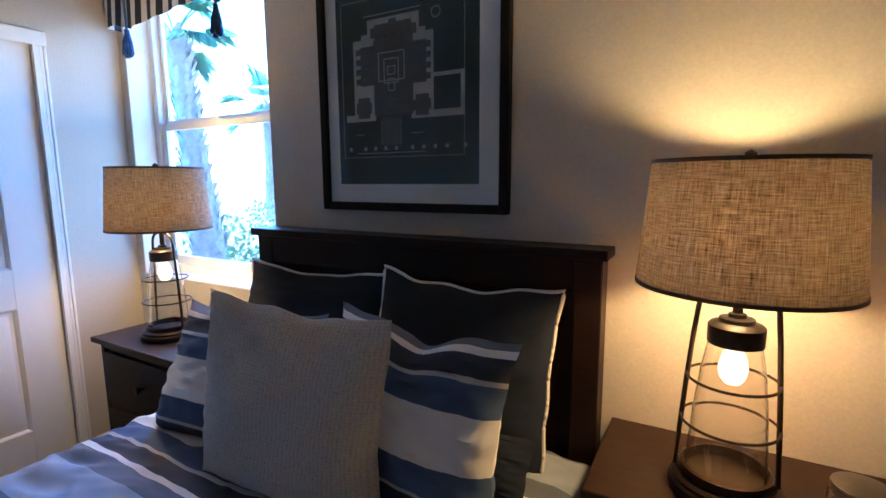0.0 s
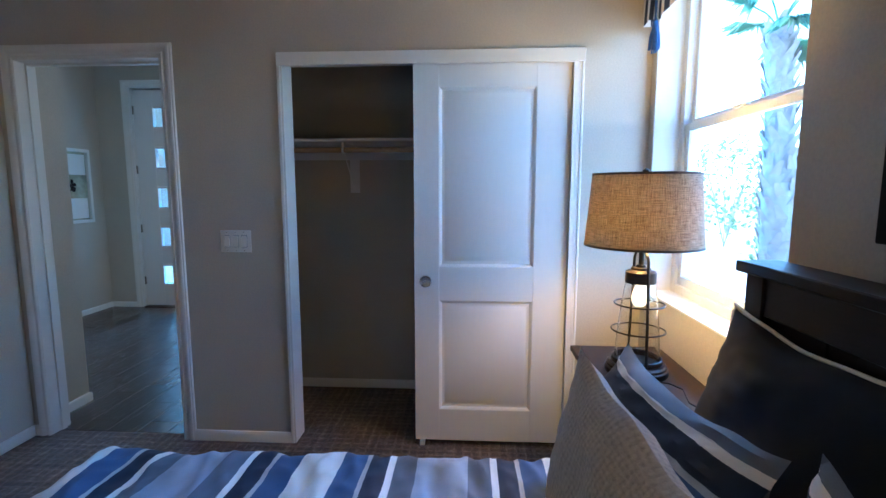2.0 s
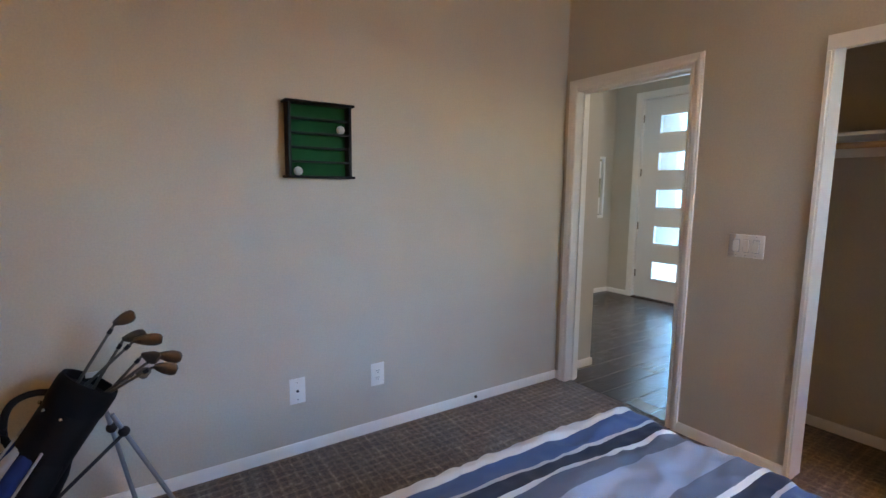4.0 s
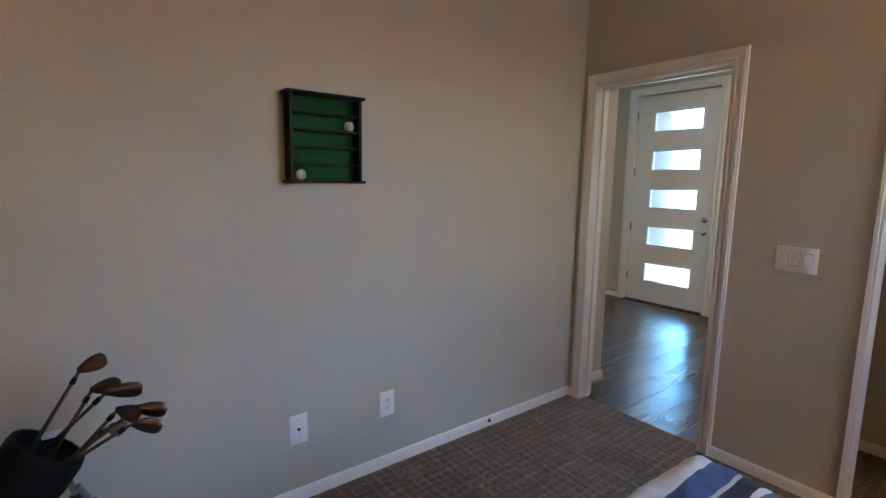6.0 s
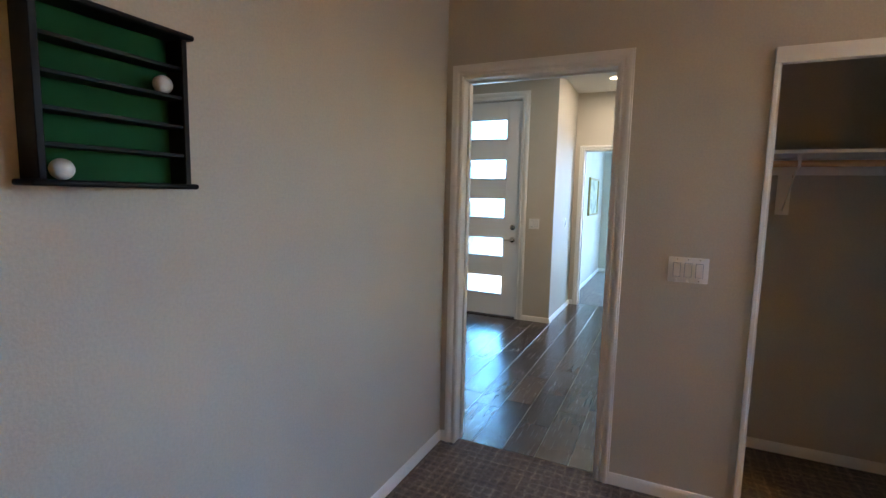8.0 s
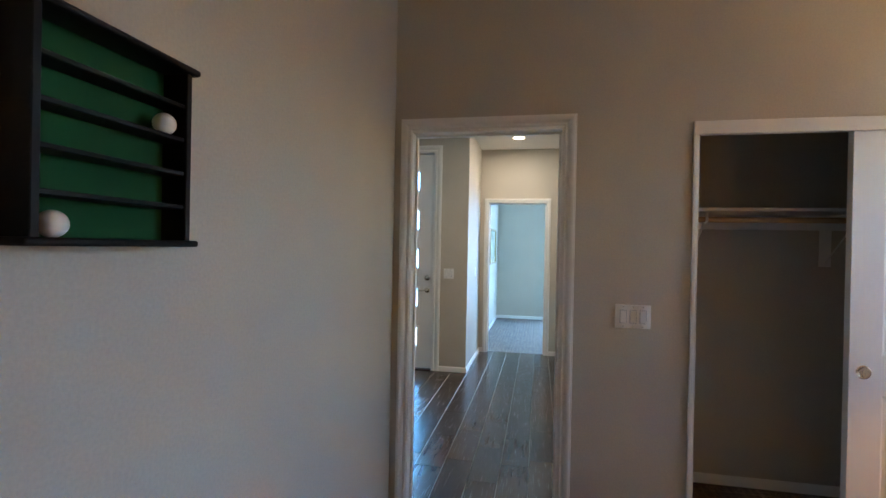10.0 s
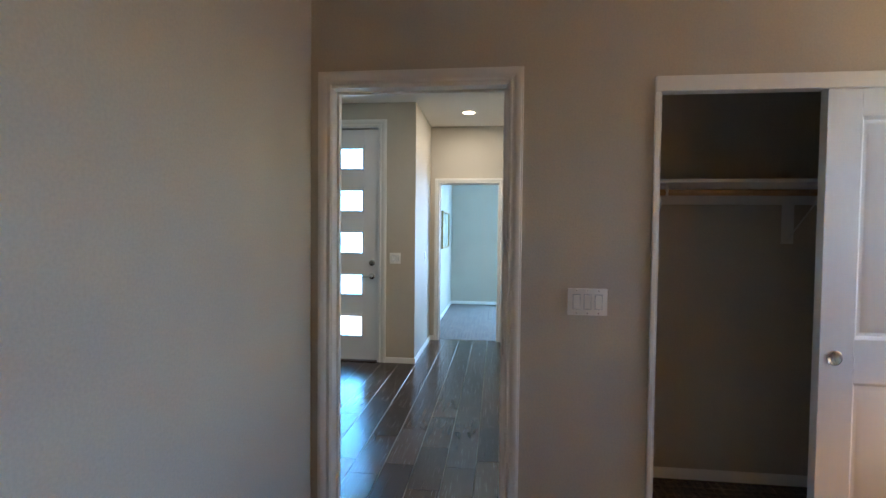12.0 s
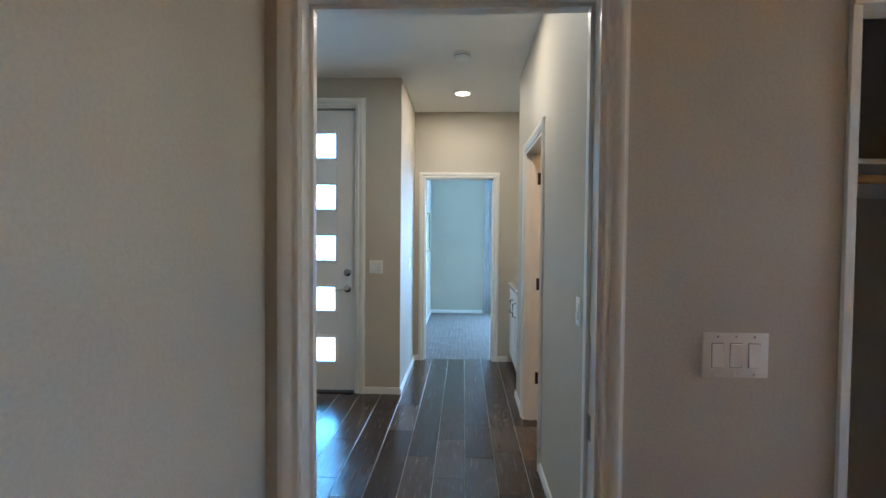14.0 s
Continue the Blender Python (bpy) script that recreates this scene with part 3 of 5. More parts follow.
boxes("closet_shelf", M_DOORW, ((-0.758, 1.2, 1.662), (-0.40, YN, 1.68)), bevel=0.002, label="white painted closet shelf", category="shelf")
boxes("closet_cleat", M_DOORW, ((-0.759, 1.2, 1.575), (-0.742, YN, 1.661)), label="white painted cleat under the closet shelf", category="cleat")
_bm = nm()
rod(_bm, (-0.455, 1.2, 1.617), (-0.455, YN, 1.617), 0.016, seg=16)
solid("closet_rod", _bm, M_RODWOOD, label="pale wooden clothes rod under the shelf", category="clothes rod")
for _y in (1.69, 2.43):
    _t = thing("shelf_bracket", (-0.742, _y, 1.36), "white metal shelf and rod bracket", "bracket", "closet brackets")
    _bm = nm()
    box(_bm, (0, -0.032, 0), (0.004, 0.032, 0.215), 0.001)
    part("wall_plate", _bm, M_PLASTIC, _t)
    _bm = nm()
    box(_bm, (0.004, -0.009, 0.292), (0.31, 0.009, 0.300))
    tube(_bm, [(0.004, 0, 0.02), (0.10, 0, 0.10), (0.22, 0, 0.20), (0.27, 0, 0.29)], 0.004)
    part("arm", _bm, M_PLASTIC, _t)
    _bm = nm()
    tube(_bm, [(0.287 + 0.021 * math.sin(a), 0, 0.257 - 0.021 * math.cos(a)) for a in [math.pi * (k / 9 - 0.5) for k in range(10)]] + [(0.30, 0, 0.295)], 0.007)
    part("hook", _bm, M_PLASTIC, _t)


# ---- switches and outlets ----
def switch_plate(at, turn, gangs, label):
    """A wall plate facing local +x, with rockers."""
    t = thing("light_switch", at, label, "light switch", turn=turn)
    w = 0.073 + 0.046 * (gangs - 1)
    bm = nm()
    box(bm, (0, -w / 2, -0.058), (0.006, w / 2, 0.058), 0.003, 2)
    part("plate", bm, M_PLASTIC, t)
    for g in range(gangs):
        y = (g - (gangs - 1) / 2) * 0.046
        # thin grey plate whose colour stands in for shade round the rocker
        bm = nm()
        box(bm, (0.0055, y - 0.0155, -0.032), (0.0064, y + 0.0155, 0.032))
        part("gap", bm, M_ALU, t, "grey strip painted in for the shade round the rocker")
        bm = nm()
        m = pose(0.0078, y, 0.0) @ Matrix.Rotation(radians(5 if g % 2 else -5), 4, "Y")
        bmesh.ops.create_cube(bm, size=1.0, matrix=m @ Matrix.Diagonal((0.006, 0.027, 0.060, 1)))
        part("rocker", bm, M_PLASTIC, t)
        for z in (-0.048, 0.048):
            bm = nm()
            lathe(bm, [(0.003, 0), (0.003, 0.001), (0.0, 0.0014)], axis=pose(0.006, y, z, 0, 90, 0), seg=8)
            part("screw", bm, M_CHROME, t)
    return t


switch_plate((0.0, 1.2285, 1.111), 0, 3, "white three-gang rocker light switch plate")
switch_plate((EX, -0.24, 1.128), 0, 2, "white two-gang light switch beside the front door")
switch_plate((-0.70, RY, 1.108), -90, 1, "white single light switch on the hall wall")
switch_plate((-3.62, -0.025, 1.12), 90, 1, "white single light switch on the hall wall")

_t = thing("wall_outlet", (1.4515, 0, 0.335), "white duplex electrical outlet plate", "outlet", turn=90)
_bm = nm()
box(_bm, (0, -0.041, -0.066), (0.006, 0.041, 0.066), 0.003, 2)
part("plate", _bm, M_PLASTIC, _t)
for _z in (-0.02, 0.02):
    _bm = nm()
    box(_bm, (0.005, -0.017, _z - 0.0145), (0.0085, 0.017, _z + 0.0145), 0.002)
    _s = part("socket", _bm, M_PLASTIC, _t)
    for _y in (-0.0065, 0.0065):
        _bm = nm()
        box(_bm, (0.0082, _y - 0.0013, _z - 0.002), (0.009, _y + 0.0013, _z + 0.007))
        part("slot", _bm, M_BLACK, _s)
    _bm = nm()
    lathe(_bm, [(0.0026, 0), (0.0026, 0.0006)], axis=pose(0.0084, 0, _z - 0.008, 0, 90, 0), seg=8)
    part("slot", _bm, M_BLACK, _s)
_t = thing("cable_plate", (1.9055, 0, 0.341), "white wall plate with one cable jack", "wall plate", turn=90)
_bm = nm()
box(_bm, (0, -0.041, -0.068), (0.006, 0.041, 0.068), 0.003, 2)
part("plate", _bm, M_PLASTIC, _t)
_bm = nm()
lathe(_bm, [(0.007, 0), (0.007, 0.003), (0.0048, 0.003), (0.0048, 0.010), (0.0, 0.010)], axis=pose(0.005, 0, 0, 0, 90, 0), seg=12)
part("jack", _bm, M_BLACK, _t, "dark threaded jack")
for _z in (-0.045, 0.045):
    _bm = nm()
    lathe(_bm, [(0.003, 0), (0.003, 0.001), (0.0, 0.0014)], axis=pose(0.006, 0, _z, 0, 90, 0), seg=8)
    part("screw", _bm, M_CHROME, _t)
_bm = nm()
lathe(_bm, [(0.011, 0), (0.011, 0.003), (0.006, 0.005), (0.005, 0.012), (0.0, 0.012)], axis=pose(0.752, 0.012, 0.036, -90, 0, 0), seg=14)
solid("door_stop", _bm, M_BRONZE, label="dark door stop socket screwed into the baseboard", category="door stop")

# ---- golf ball display ----
_t = thing("ball_display", (1.7755, 0, 1.424), "black wooden golf ball display rack with green felt back", "display rack")
DX0, DX1 = -0.156, 0.156
_bm = nm()
box(_bm, (DX0, 0.004, 0.012), (DX1, 0.012, 0.352))
part("back_panel", _bm, M_FELT, _t, "green felt back panel")
for _x in (DX0 - 0.002, DX1 - 0.012):
    _bm = nm()
    box(_bm, (_x, 0.0, 0.012), (_x + 0.014, 0.068, 0.351), 0.0015)
    part("side_panel", _bm, M_BLACKWOOD, _t)
for _z, _n in ((0.0, "bottom_board"), (0.351, "top_board")):
    _bm = nm()
    box(_bm, (-0.1725, 0.0, _z), (0.1725, 0.078, _z + 0.013), 0.005, 3)
    part(_n, _bm, M_BLACKWOOD, _t)
for _k in range(1, 5):
    _bm = nm()
    _z = 0.013 + _k * 0.0675
    box(_bm, (DX0 + 0.012, 0.012, _z - 0.005), (DX1 - 0.012, 0.064, _z + 0.004), 0.0015)
    part("shelf", _bm, M_BLACKWOOD, _t)


def golf_ball(at):
    bm = nm()
    bmesh.ops.create_icosphere(bm, subdivisions=4, radius=0.0213)
    pts = []
    n = 180
    for i in range(n):
        z = 1 - 2 * (i + 0.5) / n
        a = i * 2.399963
        r = math.sqrt(1 - z * z)
        pts.append(Vector((r * math.cos(a), r * math.sin(a), z)))
    for v in bm.verts:
        u = v.co.normalized()
        d = min((u - p).length for p in pts)
        if d < 0.105:
            v.co -= u * 0.0009 * (1 - (d / 0.105) ** 2)
    ob = solid("golf_ball", bm, M_BALL, "white dimpled golf ball resting on the display rack", "golf ball", "golf balls")
    ob.location = at
    return ob


golf_ball((1.668, 0.048, 1.424 + 0.013 + 3 * 0.0675 + 0.004 + 0.0207))
golf_ball((1.885, 0.048, 1.424 + 0.013 + 0.0207))


# ---- bed ----
BX0, BX1, BY0, BY1, BZ = 1.045, 2.545, 1.285, 3.16, 0.585
_t = thing("headboard", (1.81, 3.18, 0), "dark espresso wooden panelled headboard", "headboard")
_bm = nm()
box(_bm, (-0.69, -0.012, 1.163), (0.69, 0.10, 1.192), 0.003)
part("top_cap", _bm, M_ESPRESSO, _t)
for _x in (-0.675, 0.60):
    _bm = nm()
    box(_bm, (_x, 0.01, 0), (_x + 0.075, 0.085, 1.163), 0.003)
    part("post", _bm, M_ESPRESSO, _t)
_bm = nm()
box(_bm, (-0.60, 0.016, 1.06), (0.60, 0.078, 1.163), 0.002)
part("top_rail", _bm, M_ESPRESSO, _t)
_bm = nm()
box(_bm, (-0.60, 0.016, 0.30), (0.60, 0.078, 0.42), 0.002)
part("bottom_rail", _bm, M_ESPRESSO, _t)
for _k in range(6):
    _bm = nm()
    box(_bm, (-0.60 + 0.2 * _k + 0.0015, 0.032, 0.42), (-0.40 + 0.2 * _k - 0.0015, 0.062, 1.06), 0.003)
    part("board", _bm, M_ESPRESSO, _t)

boxes("box_spring", M_MATTRESS, ((1.13, 1.37, 0.16), (2.47, 3.16, 0.36)), bevel=0.03, label="white box spring on a bed frame under the covers", category="box spring")
boxes("mattress", M_MATTRESS, ((1.12, 1.36, 0.362), (2.48, 3.16, 0.545)), bevel=0.04, label="white mattress under the striped comforter", category="mattress")
_t = thing("bed_frame", (1.8, 2.26, 0), "dark metal bed frame under the box spring", "bed frame")
_bm = nm()
for lo, hi in (((-0.66, -0.88, 0.12), (-0.62, 0.92, 0.16)), ((0.62, -0.88, 0.12), (0.66, 0.92, 0.16)), ((-0.62, -0.88, 0.13), (0.62, -0.84, 0.16)), ((-0.62, 0.80, 0.13), (0.62, 0.84, 0.16))):
    box(_bm, lo, hi)
part("rails", _bm, M_BRONZE, _t)
for _x in (-0.6, 0.6):
    for _y in (-0.8, 0.8):
        _bm = nm()
        rod(_bm, (_x, _y, 0), (_x, _y, 0.13), 0.02)
        part("leg", _bm, M_BRONZE, _t)


def drape(s, lo, hi, r=0.10):
    """Arc length s past the flat part bends over an edge: (position, drop)."""
    if s < lo + r:
        d, sign, edge = lo + r - s, -1, lo
    elif s > hi - r:
        d, sign, edge = s - (hi - r), 1, hi
    else:
        return s, 0.0
    a = d / r
    if a < math.pi / 2:
        return edge - sign * r + sign * r * math.sin(a), r * (1 - math.cos(a))
    return edge + sign * 0.03 * min(1, d - r * math.pi / 2), r + (d - r * math.pi / 2)


def comforter():
    bm = nm()
    uvs = {}
    nu, nv = 220, 250
    u0, u1, v0, v1 = BX0 - 0.36, BX1 + 0.36, BY0 - 0.36, BY1
    grid = []
    for j in range(nv + 1):
        v = v0 + (v1 - v0) * j / nv
        row = []
        for i in range(nu + 1):
            u = u0 + (u1 - u0) * i / nu
            x, du = drape(u, BX0, BX1)
            y, dv = drape(v, BY0, BY1 + 0.4)
            d = max(du, dv) if min(du, dv) > 0.05 else math.hypot(du, dv)
            if min(du, dv) > 0.02:
                k = min(0.07, 0.5 * min(du, dv))
                x += k * (-1 if x > 1.8 else 1)
                y += k
            nz = noise.noise(Vector((u * 2.2, v * 5.0, 3.1))) * 0.018 + noise.noise(Vector((u * 6 + 3 * noise.noise(Vector((u, v, 9))), v * 13, 0.4))) * 0.007
            nz += 0.021 * (0.5 - abs(noise.noise(Vector((u * 3.0 + v * 4, v * 11.0 - u * 5, 7.7))))) + 0.013 * (0.4 - abs(noise.noise(Vector((u * 9.0 - v * 3, v * 16.0 + u * 4, 1.7)))))
            edge = math.exp(-((v - BY0) / 0.07) ** 2)
            nz += edge * 0.012 * noise.noise(Vector((u * 28, v * 6, 2)))
            side = min(1.0, d / 0.12)
            out = side * (0.018 * math.sin(v * 22 + 4 * noise.noise(Vector((v * 2, 0, 1)))) if du > dv else 0.014 * noise.noise(Vector((u * 9, 0.5, 8))) + 0.004 * noise.noise(Vector((u * 34, v * 4, 5))))
            if du >= dv and du > 0:
                x += out * (1 if x > 1.8 else -1)
            elif dv > 0:
                y -= out
            crown = 0.018 * (1 - ((x - 1.795) / 0.75) ** 2)
            z = BZ + crown - d + nz * (1 - 0.7 * side)
            p = bm.verts.new((x, y, max(0.20, z)))
            uvs[p] = (u, v)
            row.append(p)
        grid.append(row)
    lay = bm.loops.layers.uv.new("UVMap")
    for j in range(nv):
        for i in range(nu):
            f = bm.faces.new((grid[j][i], grid[j][i + 1], grid[j + 1][i + 1], grid[j + 1][i]))
            for lp in f.loops:
                lp[lay].uv = (uvs[lp.vert][0], uvs[lp.vert][1] + 0.77 - 0.70 * 3 + 0.70 * 2)
    ob = solid("comforter", bm, M_STRIPE, "rumpled blue, grey and white striped comforter on the bed", "comforter")
    md = ob.modifiers.new("thick", "SOLIDIFY")
    md.thickness, md.offset = 0.02, -1
    return ob


comforter()


def cushion(name, m, w, h, t, material, label, stripe0=0.0, piping=None, seed=0, sag=0.0, pinch=0.09, wrinkle=0.006, chop=0.0, chop_at=0.0):
    """A stuffed cushion standing in its own xz plane, its foot at z = 0, placed by m."""
    bm = nm()
    lay = bm.loops.layers.uv.new("UVMap")
    n = 34
    uv = {}
    sides = []
    rim = []
    for s in (1, -1):
        g = []
        for j in range(n + 1):
            row = []
            for i in range(n + 1):
                a, b = 2 * i / n - 1, 2 * j / n - 1
                edge = i in (0, n) or j in (0, n)
                if s == -1 and edge:
                    row.append(sides[0][j][i])
                    continue
                x = a * w / 2 * (1 - pinch * (1 - b * b) * abs(a) ** 3) + 0.010 * abs(a) ** 4 * noise.noise(Vector((a * 3 + seed, b * 2.4, 5.0)))
                z = h / 2 + b * h / 2 * (1 - pinch * (1 - a * a) * abs(b) ** 3) + 0.012 * max(0.0, b) ** 4 * noise.noise(Vector((a * 2.6 + seed, 1.0, 2.0)))
                prof = (max(0.0, 1 - abs(a) ** 2.6) * max(0.0, 1 - abs(b) ** 2.6)) ** 0.55
                q = noise.noise(Vector((a * 2 + seed, b * 2.2, s * 3.0 + seed)))
                y = -s * t / 2 * prof * (1 + 0.18 * q - 0.25 * b)
                y += wrinkle * noise.noise(Vector((a * 5 + seed, b * 9, s + 4.0))) * min(1.0, prof * 2.5)
                z -= sag * h * (1 - a * a) * max(0.0, b) ** 2
                z -= chop * h * math.exp(-((a - chop_at) / 0.22) ** 2) * max(0.0, b) ** 1.5
                y += -s * -chop * t * 0.5 * math.exp(-((a - chop_at) / 0.25) ** 2) * max(0.0, b)
                p = bm.verts.new((x, y, z))
                uv[p] = (a * w / 2, b * h / 2 + stripe0)
                row.append(p)
            g.append(row)
        sides.append(g)
    for g in sides:
        for j in range(n):
            for i in range(n):
                f = bm.faces.new((g[j][i], g[j][i + 1], g[j + 1][i + 1], g[j + 1][i]))
                for lp in f.loops:
                    lp[lay].uv = uv[lp.vert]
    g = sides[0]
    rim = [g[0][i].co.copy() for i in range(n)] + [g[j][n].co.copy() for j in range(n)] + [g[n][n - i].co.copy() for i in range(n)] + [g[n - j][0].co.copy() for j in range(n)]
    if piping is None:
        ob = solid(name, bm, material, label, "pillow", "bed pillows")
        ob.matrix_basis = m
        return ob
    t_ = tagged(new(name), label, "pillow", "bed pillows")
    t_.matrix_basis = m
    part("cover", bm, material, t_)
    bm = nm()
    tube(bm, rim, 0.0062, 8, True)
    part("piping", bm, piping, t_, "white piping")
    return t_


def lean(x, y, z, tilt, yaw=0.0, roll=0.0):
    """tilt: degrees by which the top leans back towards +y."""
    return Matrix.Translation((x, y, z)) @ Matrix.Rotation(radians(yaw), 4, "Z") @ Matrix.Rotation(radians(-tilt), 4, "X") @ Matrix.Rotation(radians(roll), 4, "Y")


cushion("navy_pillow", lean(1.445, 3.075, 0.575, 14, 2, 0), 0.67, 0.505, 0.17, M_NAVY, "navy cotton square pillow with white piping against the headboard", piping=M_PIPING, seed=1, sag=0.045, pinch=0.07)
cushion("navy_pillow", lean(2.072, 3.045, 0.575, 15, 0, 1), 0.615, 0.525, 0.19, M_NAVY, "navy cotton square pillow with white piping, puffed forward", piping=M_PIPING, seed=5, sag=0.05, pinch=0.055)
cushion("navy_pillow", lean(2.14, 2.90, 0.575, 34, 0, 0), 0.50, 0.17, 0.10, M_NAVY, "navy pillow lying low behind the others", seed=8)
cushion("striped_pillow", lean(1.475, 2.72, 0.575, 25, 3, -2), 0.61, 0.44, 0.18, M_STRIPE, "blue, grey and white striped pillow", stripe0=0.03, seed=11, sag=0.03, wrinkle=0.014)
cushion("striped_pillow", lean(2.085, 2.765, 0.575, 14, -9, 0), 0.585, 0.465, 0.18, M_STRIPE, "blue, grey and white striped pillow with a chopped top", stripe0=0.0, seed=15, chop=0.08, chop_at=0.12, wrinkle=0.014)
cushion("knit_pillow", lean(1.850, 2.632, 0.590, 5, 6, 3), 0.55, 0.505, 0.15, M_KNIT, "pale grey ribbed knit throw pillow", seed=21, sag=0.03, pinch=0.05)


# ---- nightstands ----
def nightstand(at, h=0.68):
    t = thing("nightstand", at, "dark espresso wooden two-drawer nightstand", "nightstand", "nightstands")
    w, d = 0.66, 0.385
    bm = nm()
    box(bm, (0, 0, h - 0.024), (w, d, h), 0.003)
    part("top", bm, M_BROWN, t, "brown wooden top")
    for x in (0.02, w - 0.045):
        bm = nm()
        box(bm, (x, 0.03, 0.0), (x + 0.025, d - 0.005, h - 0.024), 0.002)
        part("side_panel", bm, M_ESPRESSO, t)
    bm = nm()
    box(bm, (0.045, d - 0.02, 0.06), (w - 0.045, d - 0.005, h - 0.024))
    part("back_panel", bm, M_ESPRESSO, t)
    bm = nm()
    box(bm, (0.045, 0.04, 0.06), (w - 0.045, d - 0.02, 0.085))
    part("bottom_board", bm, M_ESPRESSO, t)
    for z0, z1 in ((h - 0.055, h - 0.024), (0.362, 0.385), (0.085, 0.12)):
        bm = nm()
        box(bm, (0.045, 0.032, z0), (w - 0.045, 0.06, z1))
        part("rail", bm, M_ESPRESSO, t)
    for z0, z1 in ((0.388, 0.622), (0.123, 0.359)):
        bm = nm()
        box(bm, (0.049, 0.026, z0), (w - 0.049, 0.05, z1), 0.004)
        dr = part("drawer", bm, M_ESPRESSO, t)
        bm = nm()
        lathe(bm, [(0.007, 0), (0.007, 0.012), (0.017, 0.016), (0.018, 0.022), (0.012, 0.027), (0.0, 0.028)], axis=pose(w / 2, 0.027, (z0 + z1) / 2, 90, 0, 0), seg=18)
        part("knob", bm, M_BRONZE, dr, "dark round knob")
    return t


nightstand((0.337, 2.905, 0), 0.69)
nightstand((2.51, 2.908, 0))


# ---- table lamps ----
def table_lamp(at, turn=0.0, lift=0.0):
    t = thing("table_lamp", at, "lantern table lamp with linen drum shade, lit", "lamp", "bedside lamps", turn)
    bm = nm()
    lathe(bm, [(0.112, 0), (0.114, 0.006), (0.114, 0.022), (0.108, 0.026), (0.108, 0.034), (0.100, 0.040), (0.0, 0.040)], seg=40)
    part("base", bm, M_BRONZE, t)
    bm = nm()
    lathe(bm, [(0.088, 0.040), (0.092, 0.044), (0.092, 0.060), (0.086, 0.062), (0.084, 0.046), (0.084, 0.040)], seg=40, close=True)
    part("collar", bm, M_BRONZE, t)
    bm = nm()
    lathe(bm, [(0.080, 0.042), (0.079, 0.10), (0.072, 0.20), (0.062, 0.29), (0.052, 0.345), (0.050, 0.355), (0.0475, 0.355), (0.0495, 0.345), (0.0595, 0.29), (0.0695, 0.20), (0.0765, 0.10), (0.0775, 0.042)], seg=36, close=True)
    g = part("glass_chimney", bm, M_GLASS, t, "clear tapered glass chimney")
    g.visible_shadow = False
    bm = nm()
    lathe(bm, [(0.054, 0.345), (0.055, 0.348), (0.055, 0.385), (0.050, 0.390), (0.036, 0.394), (0.034, 0.402), (0.018, 0.404), (0.017, 0.412), (0.010, 0.414), (0.010, 0.475), (0.0, 0.475)], seg=32)
    part("cap", bm, M_BRONZE, t)
    bm = nm()
    lathe(bm, [(0.0, 0.252), (0.016, 0.256), (0.026, 0.270), (0.029, 0.290), (0.024, 0.315), (0.014, 0.335), (0.013, 0.350), (0.0, 0.350)], seg=24)
    b = part("bulb", bm, M_BULB, t, "glowing warm bulb")
    b.visible_shadow = False
    for s in (-1, 1):
        bm = nm()
        pts = [(s * 0.100, 0, 0.03), (s * 0.096, 0, 0.12), (s * 0.089, 0, 0.24), (s * 0.080, 0, 0.36), (s * 0.074, 0, 0.42)]
        pts += [(s * (0.074 - 0.055 * (1 - math.cos(a))), 0, 0.42 + 0.045 * math.sin(a)) for a in [math.pi / 2 * k / 6 for k in range(1, 7)]]
        pts += [(0.0, 0, 0.467)]
        tube(bm, pts, 0.0055, 8)
        part("frame_bar", bm, M_BRONZE, t)
    for z, r in ((0.265, 0.089), (0.165, 0.096)):
        bm = nm()
        tube(bm, [(r * math.cos(2 * math.pi * k / 40), r * math.sin(2 * math.pi * k / 40), z) for k in range(40)], 0.0032, 6, True)
        part("ring", bm, M_BRONZE, t)
    # shade: open drum, read round and up by its UV map in metres
    bm = nm()
    lay = bm.loops.layers.uv.new("UVMap")
    seg, z0, z1, r0, r1 = 64, 0.472 + lift, 0.738 + lift, 0.207, 0.185
    rows = []
    for z, r in ((z0, r0), (z1, r1), (z1, r1 - 0.002), (z0, r0 - 0.002)):
        rows.append([bm.verts.new((r * math.cos(2 * math.pi * k / seg), r * math.sin(2 * math.pi * k / seg), z)) for k in range(seg)])
    for i in range(4):
        for k in range(seg):
            k2 = (k + 1) % seg
            f = bm.faces.new((rows[i][k], rows[i][k2], rows[(i + 1) % 4][k2], rows[(i + 1) % 4][k]))
            for lp, (kk, zz) in zip(f.loops, ((k, rows[i][0].co.z), (k + 1, rows[i][0].co.z), (k + 1, rows[(i + 1) % 4][0].co.z), (k, rows[(i + 1) % 4][0].co.z))):
                lp[lay].uv = (2 * math.pi * 0.196 * kk / seg, zz)
    sh = part("shade", bm, M_SHADE, t, "woven linen drum shade")
    for z, r in ((z0, r0), (z1 - 0.008, r1 + 0.0007)):
        bm = nm()
        lathe(bm, [(r + 0.001, z), (r + 0.0008, z + 0.008), (r - 0.003, z + 0.008), (r - 0.003, z)], seg=64, close=True)
        part("trim", bm, M_SHADETRIM, sh, "dark brown edge trim")
    bm = nm()
    for k in range(3):
        a = 2 * math.pi * k / 3 + 0.4
        rod(bm, (0, 0, 0.72 + lift), (0.182 * math.cos(a), 0.182 * math.sin(a), 0.73 + lift), 0.002, seg=6)
    rod(bm, (0, 0, 0.475), (0, 0, 0.735 + lift), 0.004, seg=8)
    part("shade_frame", bm, M_BRONZE, t)
    bm = nm()
